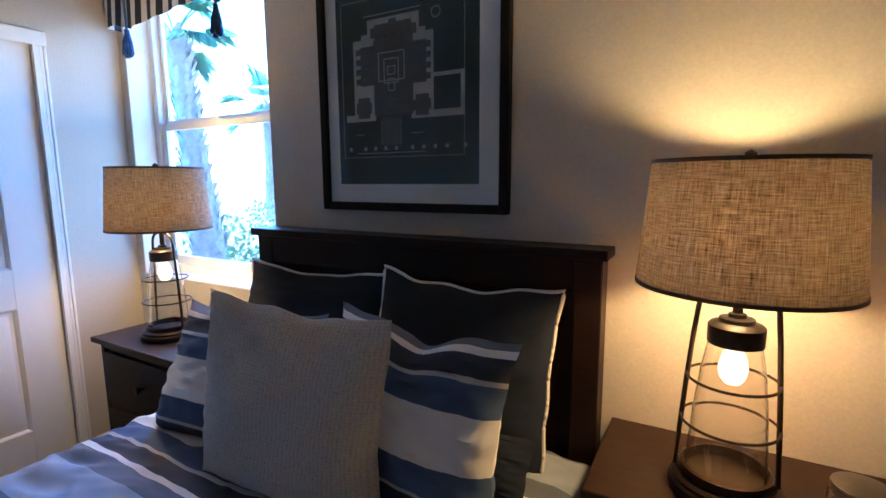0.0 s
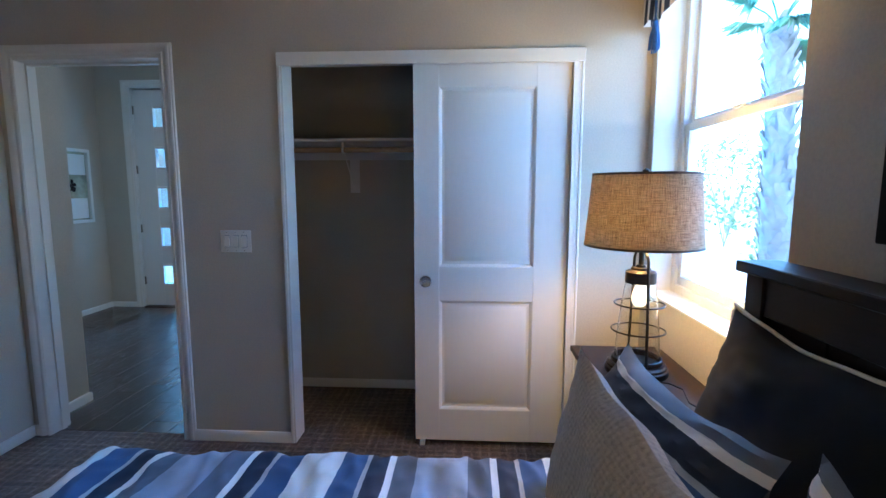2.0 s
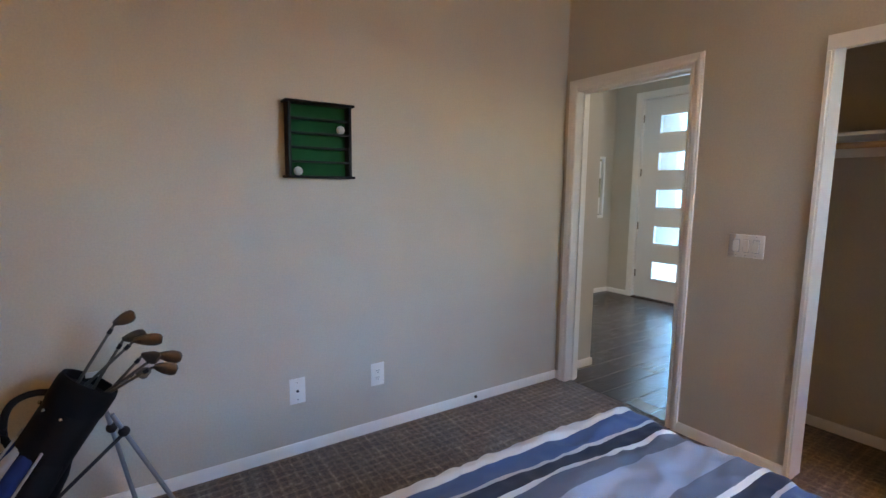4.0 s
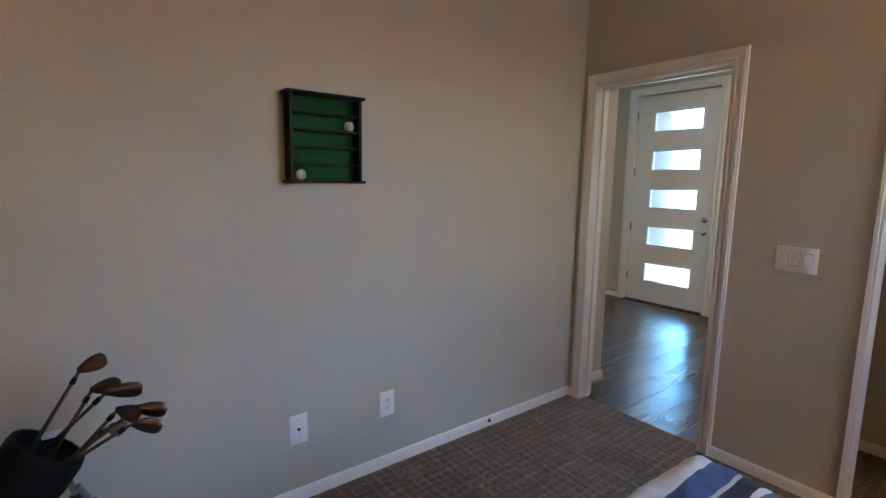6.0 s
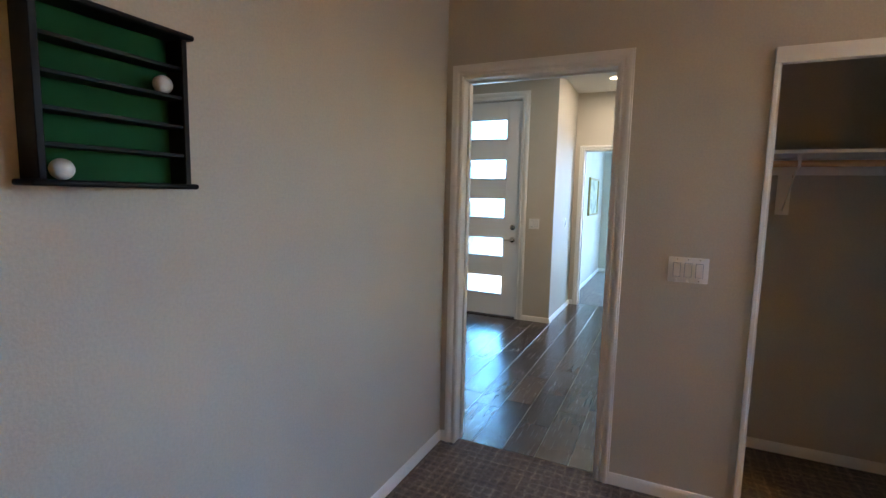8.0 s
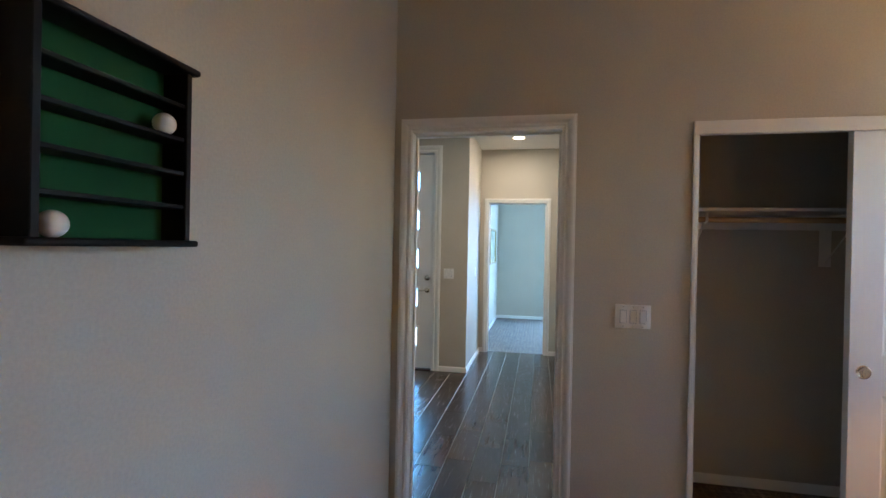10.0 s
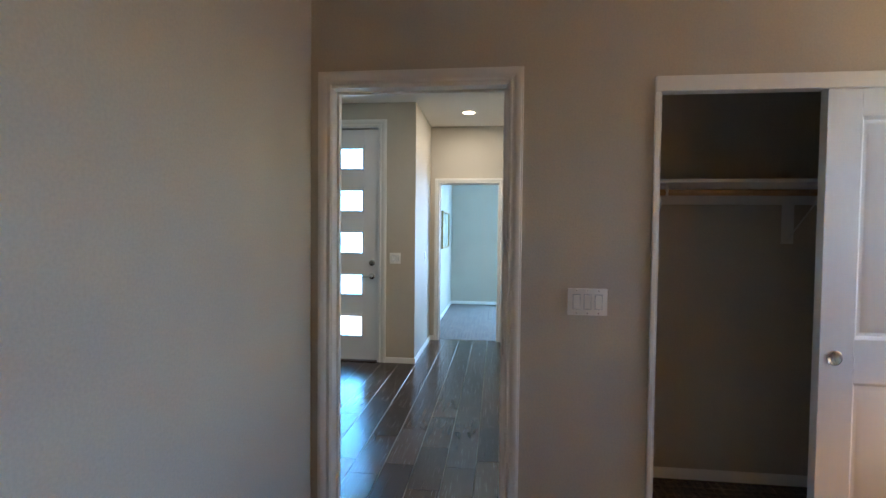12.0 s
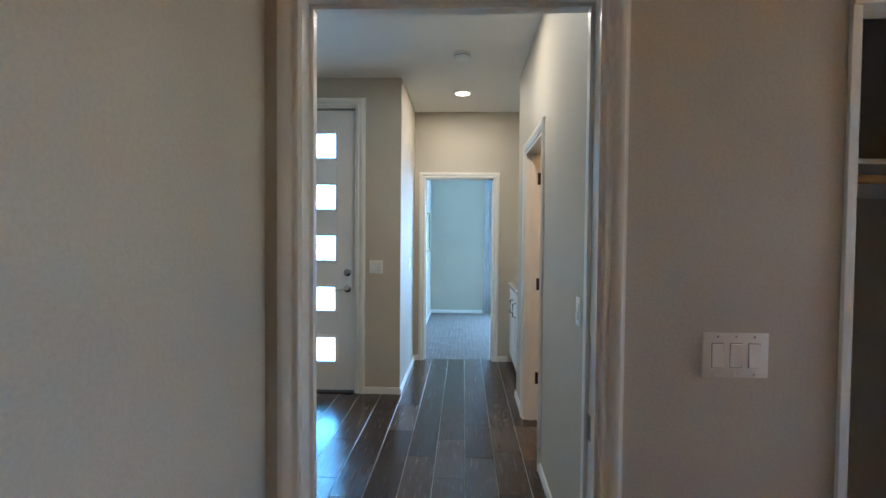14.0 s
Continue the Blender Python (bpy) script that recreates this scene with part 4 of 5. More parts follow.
    lathe(bm, [(0.006, 0.735 + lift), (0.012, 0.742 + lift), (0.012, 0.750 + lift), (0.0, 0.757 + lift)], seg=14)
    part("finial", bm, M_BRONZE, t)
    return t


table_lamp((0.64, 3.09, 0.69), lift=0.010)
table_lamp((2.792, 3.06, 0.68))
_bm = nm()
tube(_bm, [(0.745, 3.12, 0.695), (0.80, 3.15, 0.71), (0.86, 3.17, 0.715), (0.93, 3.16, 0.70), (1.01, 3.2, 0.694), (1.03, 3.26, 0.60), (1.03, 3.29, 0.4)], 0.003, 6)
solid("lamp_cord", _bm, M_BLACK, "thin dark lamp cord trailing over the nightstand", "cord")

_t = thing("glass_jar", (3.035, 3.085, 0.68), "clear glass jar with a ribbed metal lid", "jar")
_bm = nm()
lathe(_bm, [(0.0, 0.0), (0.050, 0.0), (0.056, 0.008), (0.056, 0.048), (0.050, 0.058), (0.048, 0.064), (0.0455, 0.064), (0.0475, 0.057), (0.0535, 0.047), (0.0535, 0.010), (0.048, 0.004), (0.0, 0.004)], seg=36)
part("glass_body", _bm, M_GLASS, _t).visible_shadow = False
_bm = nm()
lathe(_bm, [(0.052, 0.054), (0.0535, 0.057), (0.0525, 0.060), (0.0535, 0.063), (0.0525, 0.066), (0.0535, 0.069), (0.052, 0.074), (0.047, 0.076), (0.0, 0.0765)], seg=36)
part("lid", _bm, M_STEEL, _t, "grey metal screw lid")

# ---- framed print ----
PX0, PX1, PZ0, PZ1 = 1.405, 2.170, 1.268, 2.33
_t = thing("framed_print", (1.7875, YN, PZ0), "black-framed print of a building plan on dark green", "picture")
_w, _h = (PX1 - PX0) / 2, PZ1 - PZ0
_F = 0.030
for lo, hi in (((-_w, -0.034, 0), (-_w + _F, -0.001, _h)), ((_w - _F, -0.034, 0), (_w, -0.001, _h)), ((-_w + _F, -0.034, 0), (_w - _F, -0.001, _F)), ((-_w + _F, -0.034, _h - _F), (_w - _F, -0.001, _h))):
    _bm = nm()
    box(_bm, lo, hi, 0.003)
    part("frame", _bm, M_BLACKWOOD, _t, "black wooden frame")
_bm = nm()
box(_bm, (-_w + _F, -0.016, _F), (_w - _F, -0.004, _h - _F))
part("mat_board", _bm, M_MAT, _t, "white mat board")
_pm = 0.082
_p0, _p1, _q0, _q1 = -_w + _pm, _w - 0.104, 0.096, _h - 0.10
_bm = nm()
for k, (ins, y) in enumerate(((0.0, -0.0165), (0.005, -0.0168))):
    box(_bm, (_p0 - 0.012 + ins, y, _q0 - 0.010 + ins), (_p1 + 0.012 - ins, y + 0.0005, _q1 + 0.010 - ins))
part("mat_bevel", _bm, M_LABEL, _t, "bevelled inner edge of the mat")
_bm = nm()
box(_bm, (_p0, -0.0185, _q0), (_p1, -0.0172, _q1))
part("print", _bm, M_PRINT, _t, "dark green print")
_pw = _p1 - _p0


def ink(rects, y, name, material):
    """Flat shapes on the print: (u0, u1, v0, v1) in widths of the print from its lower left corner."""
    bm = nm()
    for u0, u1, v0, v1 in rects:
        box(bm, (_p0 + u0 * _pw, y, _q0 + v0 * _pw), (_p0 + u1 * _pw, y + 0.0004, _q0 + v1 * _pw))
    tagged(part(name, bm, material, _t), kind="stuff")


def outline(u0, u1, v0, v1, k=0.004):
    return [(u0, u1, v0, v0 + k), (u0, u1, v1 - k, v1), (u0, u0 + k, v0, v1), (u1 - k, u1, v0, v1)]


ink([(0.247, 0.617, 0.86, 0.98), (0.135, 0.30, 0.43, 0.872), (0.57, 0.713, 0.42, 0.865), (0.067, 0.30, 0.388, 0.43), (0.56, 0.912, 0.385, 0.425), (0.887, 0.910, 0.425, 0.63), (0.705, 0.887, 0.608, 0.63), (0.20, 0.247, 0.86, 0.90), (0.617, 0.66, 0.86, 0.89)], -0.0190, "plan_walls", M_INK)
_grey = [(0.30, 0.565, 0.84, 0.945), (0.19, 0.29, 0.60, 0.83), (0.575, 0.665, 0.585, 0.82), (0.29, 0.575, 0.415, 0.86), (0.165, 0.255, 0.405, 0.53), (0.15, 0.27, 0.435, 0.50), (0.59, 0.68, 0.40, 0.52), (0.575, 0.695, 0.43, 0.49), (0.335, 0.49, 0.235, 0.405), (0.27, 0.30, 0.87, 0.93), (0.565, 0.60, 0.86, 0.92), (0.405, 0.46, 0.945, 0.965)]
_grey += [(0.155, 0.19, 0.61 + 0.058 * k, 0.645 + 0.058 * k) for k in range(4)] + [(0.665, 0.695, 0.60 + 0.058 * k, 0.635 + 0.058 * k) for k in range(4)]
ink(_grey, -0.0194, "plan_rooms", M_INKGREY)
_rooms = [(0.33 + 0.05 * i, 0.345 + 0.05 * i, 0.44 + 0.04 * j, 0.452 + 0.04 * j) for i in range(5) for j in range(4)] + [(0.31 + 0.06 * i, 0.33 + 0.06 * i, 0.86, 0.885) for i in range(5)]
_rooms += [(0.20, 0.28, 0.615 + 0.05 * j, 0.62 + 0.05 * j) for j in range(5)] + [(0.585, 0.655, 0.60 + 0.05 * j, 0.605 + 0.05 * j) for j in range(5)]
ink(_rooms, -0.0196, "plan_columns", M_PRINT)
_fine = outline(0.325, 0.516, 0.615, 0.784, 0.006) + outline(0.365, 0.475, 0.60, 0.745, 0.006) + outline(0.39, 0.45, 0.65, 0.70, 0.005) + outline(0.395, 0.445, 0.555, 0.63, 0.005) + outline(0.042, 0.913, 0.165, 1.10, 0.003)
_fine += [(0.10 + 0.088 * k + 0.01 * ((k * 3) % 4 - 1.5), 0.122 + 0.088 * k + 0.01 * ((k * 3) % 4 - 1.5), 0.208, 0.230) for k in range(10)]
_fine += [(0.14, 0.66, 0.190, 0.194), (0.14, 0.21, 0.305, 0.309), (0.56, 0.64, 0.30, 0.304), (0.22, 0.63, 1.0, 1.005)]
_fine += [(0.34 + 0.035 * i, 0.348 + 0.035 * i, 0.25 + 0.03 * j, 0.256 + 0.03 * j) for i in range(5) for j in range(5)]
ink(_fine, -0.0198, "plan_lines", M_INK)
_bm = nm()
lathe(_bm, [(0.018, 0), (0.018, 0.0004), (0.015, 0.0004), (0.015, 0)], axis=pose(_p0 + 0.73 * _pw, -0.0190, _q0 + 0.956 * _pw, 90, 0, 0), seg=24, close=True)
part("compass_ring", _bm, M_INK, _t)
_bm = nm()
box(_bm, (-_w + _F, -0.0245, _F), (_w - _F, -0.0235, _h - _F))
part("glass", _bm, M_PANE, _t, "clear picture glass").visible_shadow = False

# ---- window ----
_t = tagged(new("window_1"), "white vinyl single-hung window, daylight behind", "window", kind="structure")
_t.location = (0, 3.44, 0)
_zm = 1.662


def frame_of(bm, x0, x1, z0, z1, w, y0, y1, wb=None):
    wb = w if wb is None else wb
    box(bm, (x0, y0, z0), (x0 + w, y1, z1), 0.003)
    box(bm, (x1 - w, y0, z0), (x1, y1, z1), 0.003)
    box(bm, (x0 + w, y0, z0), (x1 - w, y1, z0 + wb), 0.003)
    box(bm, (x0 + w, y0, z1 - w), (x1 - w, y1, z1), 0.003)


_bm = nm()
frame_of(_bm, WX0, WX1, WZ0, WZ1, 0.042, 0.0, 0.075)
part("window_frame", _bm, M_TRIM, _t)
_bm = nm()
frame_of(_bm, WX0 + 0.042, WX1 - 0.042, WZ0 + 0.042, _zm + 0.02, 0.036, 0.012, 0.035, 0.045)
part("lower_sash", _bm, M_TRIM, _t)
_bm = nm()
frame_of(_bm, WX0 + 0.042, WX1 - 0.042, _zm - 0.005, WZ1 - 0.042, 0.026, 0.037, 0.060, 0.045)
part("upper_sash", _bm, M_TRIM, _t)
for z0, z1, y in ((WZ0 + 0.087, _zm - 0.016, 0.022), (_zm + 0.04, WZ1 - 0.068, 0.047)):
    _bm = nm()
    box(_bm, (WX0 + 0.068, y, z0), (WX1 - 0.068, y + 0.003, z1))
    part("pane", _bm, M_PANE, _t).visible_shadow = False
_bm = nm()
box(_bm, (0.52, 0.0, _zm + 0.02), (0.60, 0.02, _zm + 0.032), 0.002)
part("latch", _bm, M_PLASTIC, _t)
boxes("window_sill", M_TRIM, ((WX0, YN - 0.004, WZ0 - 0.004), (WX1, 3.44, WZ0 + 0.004)), label="white painted window sill", **ST)
_bm = nm()
for lo, hi in (((WX0 - 0.001, YN + 0.003, WZ0), (WX0 + 0.003, 3.44, WZ1)), ((WX1 - 0.003, YN + 0.003, WZ0), (WX1 + 0.001, 3.44, WZ1))):
    box(_bm, lo, hi)
solid("trim_window", _bm, M_TRIM, label="painted window reveal", **ST)


# ---- valance ----
def stripes_valance():
    s = Nodes("navy_white_stripe")
    c = s.n("TexCoord")
    sp = s.n("SeparateXYZ")
    s.link(c.outputs["UV"], sp.inputs[0])
    d = s.math("PINGPONG", sp.outputs["X"], 0.042)
    col = s.ramp(s.math("DIVIDE", d, 0.042), [(0.0, (0.68, 0.66, 0.62)), (0.5, (0.02, 0.03, 0.06))], True)
    s.link(col, s.b.inputs["Base Color"])
    s.b.inputs["Roughness"].default_value = 0.85
    v = s.coords()
    s.bump(s.noise(v, 800, 2), 0.3, 0.0008)
    return s.m


M_VALANCE = stripes_valance()
_t = thing("window_valance", (0.58, YN, 2.13), "navy and white striped fabric valance with blue tassels", "valance")
_bm = nm()
_lay = _bm.loops.layers.uv.new("UVMap")
_path = [(-0.53, -0.002), (-0.53, -0.07)] + [(-0.53 + 1.06 * k / 60, -0.07) for k in range(1, 61)] + [(0.53, -0.002)]
_s, _rows = 0.0, []
for k, (x, y) in enumerate(_path):
    if k:
        _s += math.hypot(x - _path[k - 1][0], y - _path[k - 1][1])
    f = 0.0 if k in (0, 1, len(_path) - 1) else 1.0
    low = 0.010 * f * math.sin(x * 9) - 0.028 * f * max(0.0, 1 - abs(abs(x) - 0.33) / 0.14)
    yy = y - f * 0.006 * math.sin(x * 40)
    _rows.append([(_bm.verts.new((x, yy, low)), _s + 0.03, 0), (_bm.verts.new((x, y, 0.28)), _s, 0.28)])
for a, b in zip(_rows, _rows[1:]):
    f = _bm.faces.new((a[0][0], b[0][0], b[1][0], a[1][0]))
    for lp, q in zip(f.loops, (a[0], b[0], b[1], a[1])):
        lp[_lay].uv = (q[1], q[2])
_o = part("fabric", _bm, M_VALANCE, _t)
_md = _o.modifiers.new("thick", "SOLIDIFY")
_md.thickness = 0.004
_bm = nm()
box(_bm, (-0.527, -0.066, 0.262), (0.527, -0.002, 0.280))
part("board", _bm, M_TRIM, _t)
for _x in (-0.33, 0.33):
    _bm = nm()
    tube(_bm, [(_x, -0.085, 0.14), (_x + 0.004, -0.086, 0.02), (_x, -0.084, -0.04)], 0.006, 6)
    sphere(_bm, (_x, -0.084, -0.045), 0.012, 10)
    for k in range(26):
        a, r = k * 2.4, 0.004 + 0.010 * (k % 5) / 5
        q = 0.018 + 0.016 * ((k * 7) % 5) / 5
        tube(_bm, [(_x + r * math.cos(a) * 0.7, -0.084 + r * math.sin(a) * 0.7, -0.05), (_x + q * math.cos(a) * 0.8, -0.084 + q * math.sin(a) * 0.6, -0.10), (_x + q * math.cos(a), -0.084 + q * math.sin(a) * 0.7, -0.150 - 0.02 * ((k * 3) % 4) / 4)], 0.0035, 5)
    part("tassel", _bm, M_RIBBON, _t, "bright blue tassel on a ribbon")

# ---- golf bag and clubs ----
_t = thing("golf_bag", (3.04, 0.33, 0), "black and blue stand golf bag leaning on two legs", "golf bag")
_top, _bot = Vector((-0.310, -0.05, 0.675)), Vector((0.13, 0.03, 0.02))
_m, _n = along(_bot, _top)


def bag_body(bm, prof, sx=1.0, sy=0.8, seg=28):
    lathe(bm, prof, axis=_m @ Matrix.Diagonal((sx, sy, 1, 1)), seg=seg)


_bm = nm()
bag_body(_bm, [(0.125, 0.0), (0.132, 0.02), (0.128, 0.12), (0.118, 0.35), (0.112, 0.55), (0.115, _n - 0.10)])
part("body", _bm, M_BAGBLACK, _t)
_bm = nm()
bag_body(_bm, [(0.113, _n - 0.11), (0.120, _n - 0.09), (0.123, _n - 0.02), (0.117, _n), (0.104, _n), (0.100, _n - 0.03), (0.0, _n - 0.035)])
part("collar", _bm, M_BAGBLACK, _t, "padded black collar")
_bm = nm()
bag_body(_bm, [(0.136, 0.0), (0.140, 0.03), (0.137, 0.055), (0.129, 0.06)])
part("base_cup", _bm, M_BLACK, _t, "black moulded base")


def on_bag(x, y, z):
    return _m @ Vector((x, y, z))


def bag_panel(name, material, a0, a1, z0, z1, out, label=""):
    """A padded pocket wrapped round part of the bag."""
    bm = nm()
    g = []
    for j in range(9):
        row = []
        for i in range(13):
            p, q = i / 12, j / 8
            a = radians(a0 + (a1 - a0) * p)
            e = (1 - abs(2 * p - 1) ** 4) * (1 - abs(2 * q - 1) ** 4)
            r = 0.108 + out * e
            row.append(bm.verts.new(on_bag(r * math.cos(a), r * 0.82 * math.sin(a), z0 + (z1 - z0) * q)))
        g.append(row)
    for j in range(8):
        for i in range(12):
            bm.faces.new((g[j][i], g[j][i + 1], g[j + 1][i + 1], g[j + 1][i]))
    return part(name, bm, material, _t, label)


for _mt, _a, _w, _lb in ((M_BAGBLACK, 0, 40, "black nylon pocket"), (M_BAGBLUE, 72, 22, "blue nylon pocket"), (M_BAGGREY, 108, 14, "pale grey nylon panel"), (M_BAGBLUE, 140, 18, "blue nylon pocket"), (M_BAGBLACK, 190, 30, "black nylon pocket"), (M_BAGBLACK, 270, 38, "black nylon pocket")):
    bag_panel("pocket", _mt, _a - _w, _a + _w, 0.08, 0.54, 0.035, _lb)
for _a in (50, 95, 160):
    _bm = nm()
    _c, _s2 = math.cos(radians(_a)), math.sin(radians(_a))
    tube(_bm, [on_bag((0.122 + 0.016 * math.sin(math.pi * k / 9)) * _c, (0.122 + 0.016 * math.sin(math.pi * k / 9)) * 0.83 * _s2, 0.07 + 0.055 * k) for k in range(10)], 0.0045, 6)
    part("seam_piping", _bm, M_BAGGREY, _t, "white seam piping")
_bm = nm()
tube(_bm, [on_bag(0.04, 0.085 + 0.075 * math.sin(math.pi * k / 14) ** 0.7, 0.71 - 0.20 * k / 14 + 0.02 * math.sin(math.pi * k / 14)) for k in range(15)], 0.012, 8)
part("strap", _bm, M_BAGBLACK, _t, "black carrying strap")
for _a, _b in (((-0.345, -0.11, 0.525), (-0.435, -0.15, 0.012)), ((-0.365, -0.03, 0.54), (-0.600, -0.02, 0.012))):
    _bm = nm()
    rod(_bm, _a, _b, 0.0085, seg=12)
    _lg = part("leg", _bm, M_ALU, _t, "grey metal stand leg")
    _bm = nm()
    sphere(_bm, _b, 0.014, 10, (1, 1, 0.8))
    part("rubber_foot", _bm, M_BLACK, _lg)
    _bm = nm()
    q = Vector(_a).lerp(Vector(_b), 0.14)
    sphere(_bm, q, 0.020, 12)
    part("clamp", _bm, M_BLACK, _lg)
_bm = nm()
rod(_bm, (-0.405, -0.03, 0.465), (-0.02, 0.06, 0.16), 0.007, seg=8)
part("brace", _bm, M_BLACK, _t, "thin black leg brace")
_bm = nm()
_q = on_bag(0.0, 0.0, _n)
box(_bm, (_q.x - 0.03, _q.y - 0.078, _q.z - 0.012), (_q.x + 0.02, _q.y - 0.072, _q.z + 0.008))
part("tag", _bm, M_LABEL, _t, "small white tag")
for k in range(4):
    _bm = nm()
    sphere(_bm, on_bag(0.115 * math.cos(0.6 + k * 0.7), 0.096 * math.sin(0.6 + k * 0.7), _n - 0.12), 0.007, 8)
    part("rivet", _bm, M_CHROME, _t, "small metal rivet")


def golf_club(foot, hosel, toe, size=1.0):
    """An iron standing head up in the bag: shaft, hosel and bladed head."""
    f, h, e = Vector(foot), Vector(hosel), Vector(toe)
    t = thing("golf_club", f, "used steel iron standing head up in the bag", "golf club", "golf clubs")
    bm = nm()
    rod(bm, (0, 0, 0), h - f, 0.0065, 0.0048, 10)
    part("shaft", bm, M_STEEL, t)
    bm = nm()
    d = (e - h)
    n = d.length
    ax = d.normalized()
    up = (h - f).normalized()
    up = (up - ax * up.dot(ax)).normalized()
    side = ax.cross(up)
    rings = []
    for k in range(9):
        q = k / 8
        wdt = (0.010 + 0.017 * math.sin(min(1.0, q * 1.5) * math.pi / 2)) * (1.0 if q < 0.85 else 1 - (q - 0.85) * 3.2)
        th = 0.007 * (1.1 - 0.5 * q)
        c = h - f + ax * n * q + up * (0.004 + 0.007 * q)
        rings.append([bm.verts.new(c + up * wdt * size * math.cos(a) * (1.0 if math.cos(a) > 0 else 0.75) + side * th * math.sin(a) * (1.3 if math.cos(a) > 0 else 0.8)) for a in [2 * math.pi * i / 14 for i in range(14)]])
    for a, b in zip(rings, rings[1:]):
        for i in range(14):
            bm.faces.new((a[i], a[(i + 1) % 14], b[(i + 1) % 14], b[i]))
    bm.faces.new(rings[0][::-1])
    bm.faces.new(rings[-1])
    part("head", bm, M_STEEL, t, "worn steel iron head")
    bm = nm()
    a = (h - f)
    rod(bm, a * 0.90, a * 0.955, 0.0078, 0.0070, 10)
    part("ferrule", bm, M_BLACK, t, "black ferrule")
    return t


for _u, _v, _h, _e in ((0.03, 0.02, (2.655, 0.26, 0.885), (2.585, 0.28, 0.905)), (0.02, -0.03, (2.630, 0.29, 0.83), (2.560, 0.33, 0.835)),
                       (0.02, 0.04, (2.60, 0.33, 0.83), (2.510, 0.35, 0.815)), (-0.01, -0.04, (2.575, 0.34, 0.775), (2.535, 0.42, 0.765)),
                       (-0.02, 0.01, (2.53, 0.34, 0.765), (2.455, 0.36, 0.735)), (-0.03, 0.03, (2.545, 0.37, 0.735), (2.475, 0.39, 0.70)),
                       (-0.04, -0.02, (2.60, 0.25, 0.69), (2.565, 0.26, 0.66))):
    _f = Vector((3.04, 0.33, 0)) + on_bag(_u, _v, _n - 0.16)
    golf_club(_f, *[(q[0] - 0.006, q[1], q[2] - 0.018) for q in (_h, _e)])

# ---- entry door ----
_t = tagged(new("door_4"), "white front door with five horizontal frosted panes", "door", kind="structure")
_t.location = (EX - 0.04, EY0 + 0.018, 0.012)
DW, DH = EY1 - EY0 - 0.036, 2.495
PY0, PY1 = 0.225, 0.790
PZ = [2.085 + 0.0 - 0.455 * k for k in range(5)]
_bm = nm()
_o = 0.012
box(_bm, (-0.045, 0, 0), (0, PY0, DH), 0.002)
box(_bm, (-0.045, PY1, 0), (0, DW, DH), 0.002)
_z = 0.0
for z in sorted(PZ):
    box(_bm, (-0.045, PY0, _z), (0, PY1, z - _o))
    _z = z - _o + 0.228
box(_bm, (-0.045, PY0, _z), (0, PY1, DH))
part("slab", _bm, M_DOORW, _t)
for z in PZ:
    a, b = z - _o, z - _o + 0.228
    _bm = nm()
    for lo, hi in (((-0.050, PY0 - 0.018, a - 0.018), (0.007, PY0 + 0.008, b + 0.018)), ((-0.050, PY1 - 0.008, a - 0.018), (0.007, PY1 + 0.018, b + 0.018)),
                   ((-0.050, PY0 + 0.008, a - 0.018), (0.007, PY1 - 0.008, a + 0.008)), ((-0.050, PY0 + 0.008, b - 0.008), (0.007, PY1 - 0.008, b + 0.018))):
        box(_bm, lo, hi, 0.003)
    _fr = part("pane_frame", _bm, M_DOORW, _t)
    _bm = nm()
    box(_bm, (-0.026, PY0 + 0.006, a + 0.006), (-0.020, PY1 - 0.006, b - 0.006))
    part("pane", _bm, M_RAIN, _fr, "textured obscure glass").visible_shadow = False
for z in (0.25, 0.87, 1.55, 2.22):
    _bm = nm()
    rod(_bm, (0.008, -0.008, z), (0.008, -0.008, z + 0.10), 0.008, seg=10)
    box(_bm, (0.0, -0.012, z + 0.005), (0.004, 0.012, z + 0.095))
    part("hinge", _bm, M_CHROME, _t)
_bm = nm()
lathe(_bm, [(0.033, 0), (0.033, 0.006), (0.026, 0.010), (0.015, 0.012), (0.014, 0.03), (0.0, 0.03)], axis=pose(0, DW - 0.07, 1.06, 0, 90, 0), seg=24)
part("deadbolt", _bm, M_CHROME, _t)
_bm = nm()
lathe(_bm, [(0.033, 0), (0.033, 0.006), (0.024, 0.012), (0.011, 0.014), (0.011, 0.045), (0.0, 0.047)], axis=pose(0, DW - 0.07, 0.915, 0, 90, 0), seg=24)
tube(_bm, [(0.042, DW - 0.07, 0.915), (0.045, DW - 0.10, 0.913), (0.043, DW - 0.14, 0.908), (0.040, DW - 0.175, 0.910)], 0.009, 10)
part("lever_handle", _bm, M_CHROME, _t)
boxes("door_5", M_DOORW, ((EX - 0.15, EY0, 0), (EX + 0.003, EY0 + 0.016, EZ)), ((EX - 0.15, EY1 - 0.016, 0), (EX + 0.003, EY1, EZ)), ((EX - 0.15, EY0 + 0.016, EZ - 0.016), (EX + 0.003, EY1 - 0.016, EZ)), ((EX - 0.148, EY0 + 0.016, EZ - 0.055), (EX - 0.088, EY1 - 0.016, EZ - 0.016)), ((EX - 0.148, EY0 + 0.016, 0), (EX - 0.088, EY0 + 0.035, EZ - 0.055)), ((EX - 0.148, EY1 - 0.035, 0), (EX - 0.088, EY1 - 0.016, EZ - 0.055)),
      label="white painted front door lining", **ST)
boxes("threshold", M_BRONZE, ((EX - 0.15, EY0 + 0.016, -0.01), (EX + 0.02, EY1 - 0.016, 0.010)), label="dark metal front door threshold", **ST)
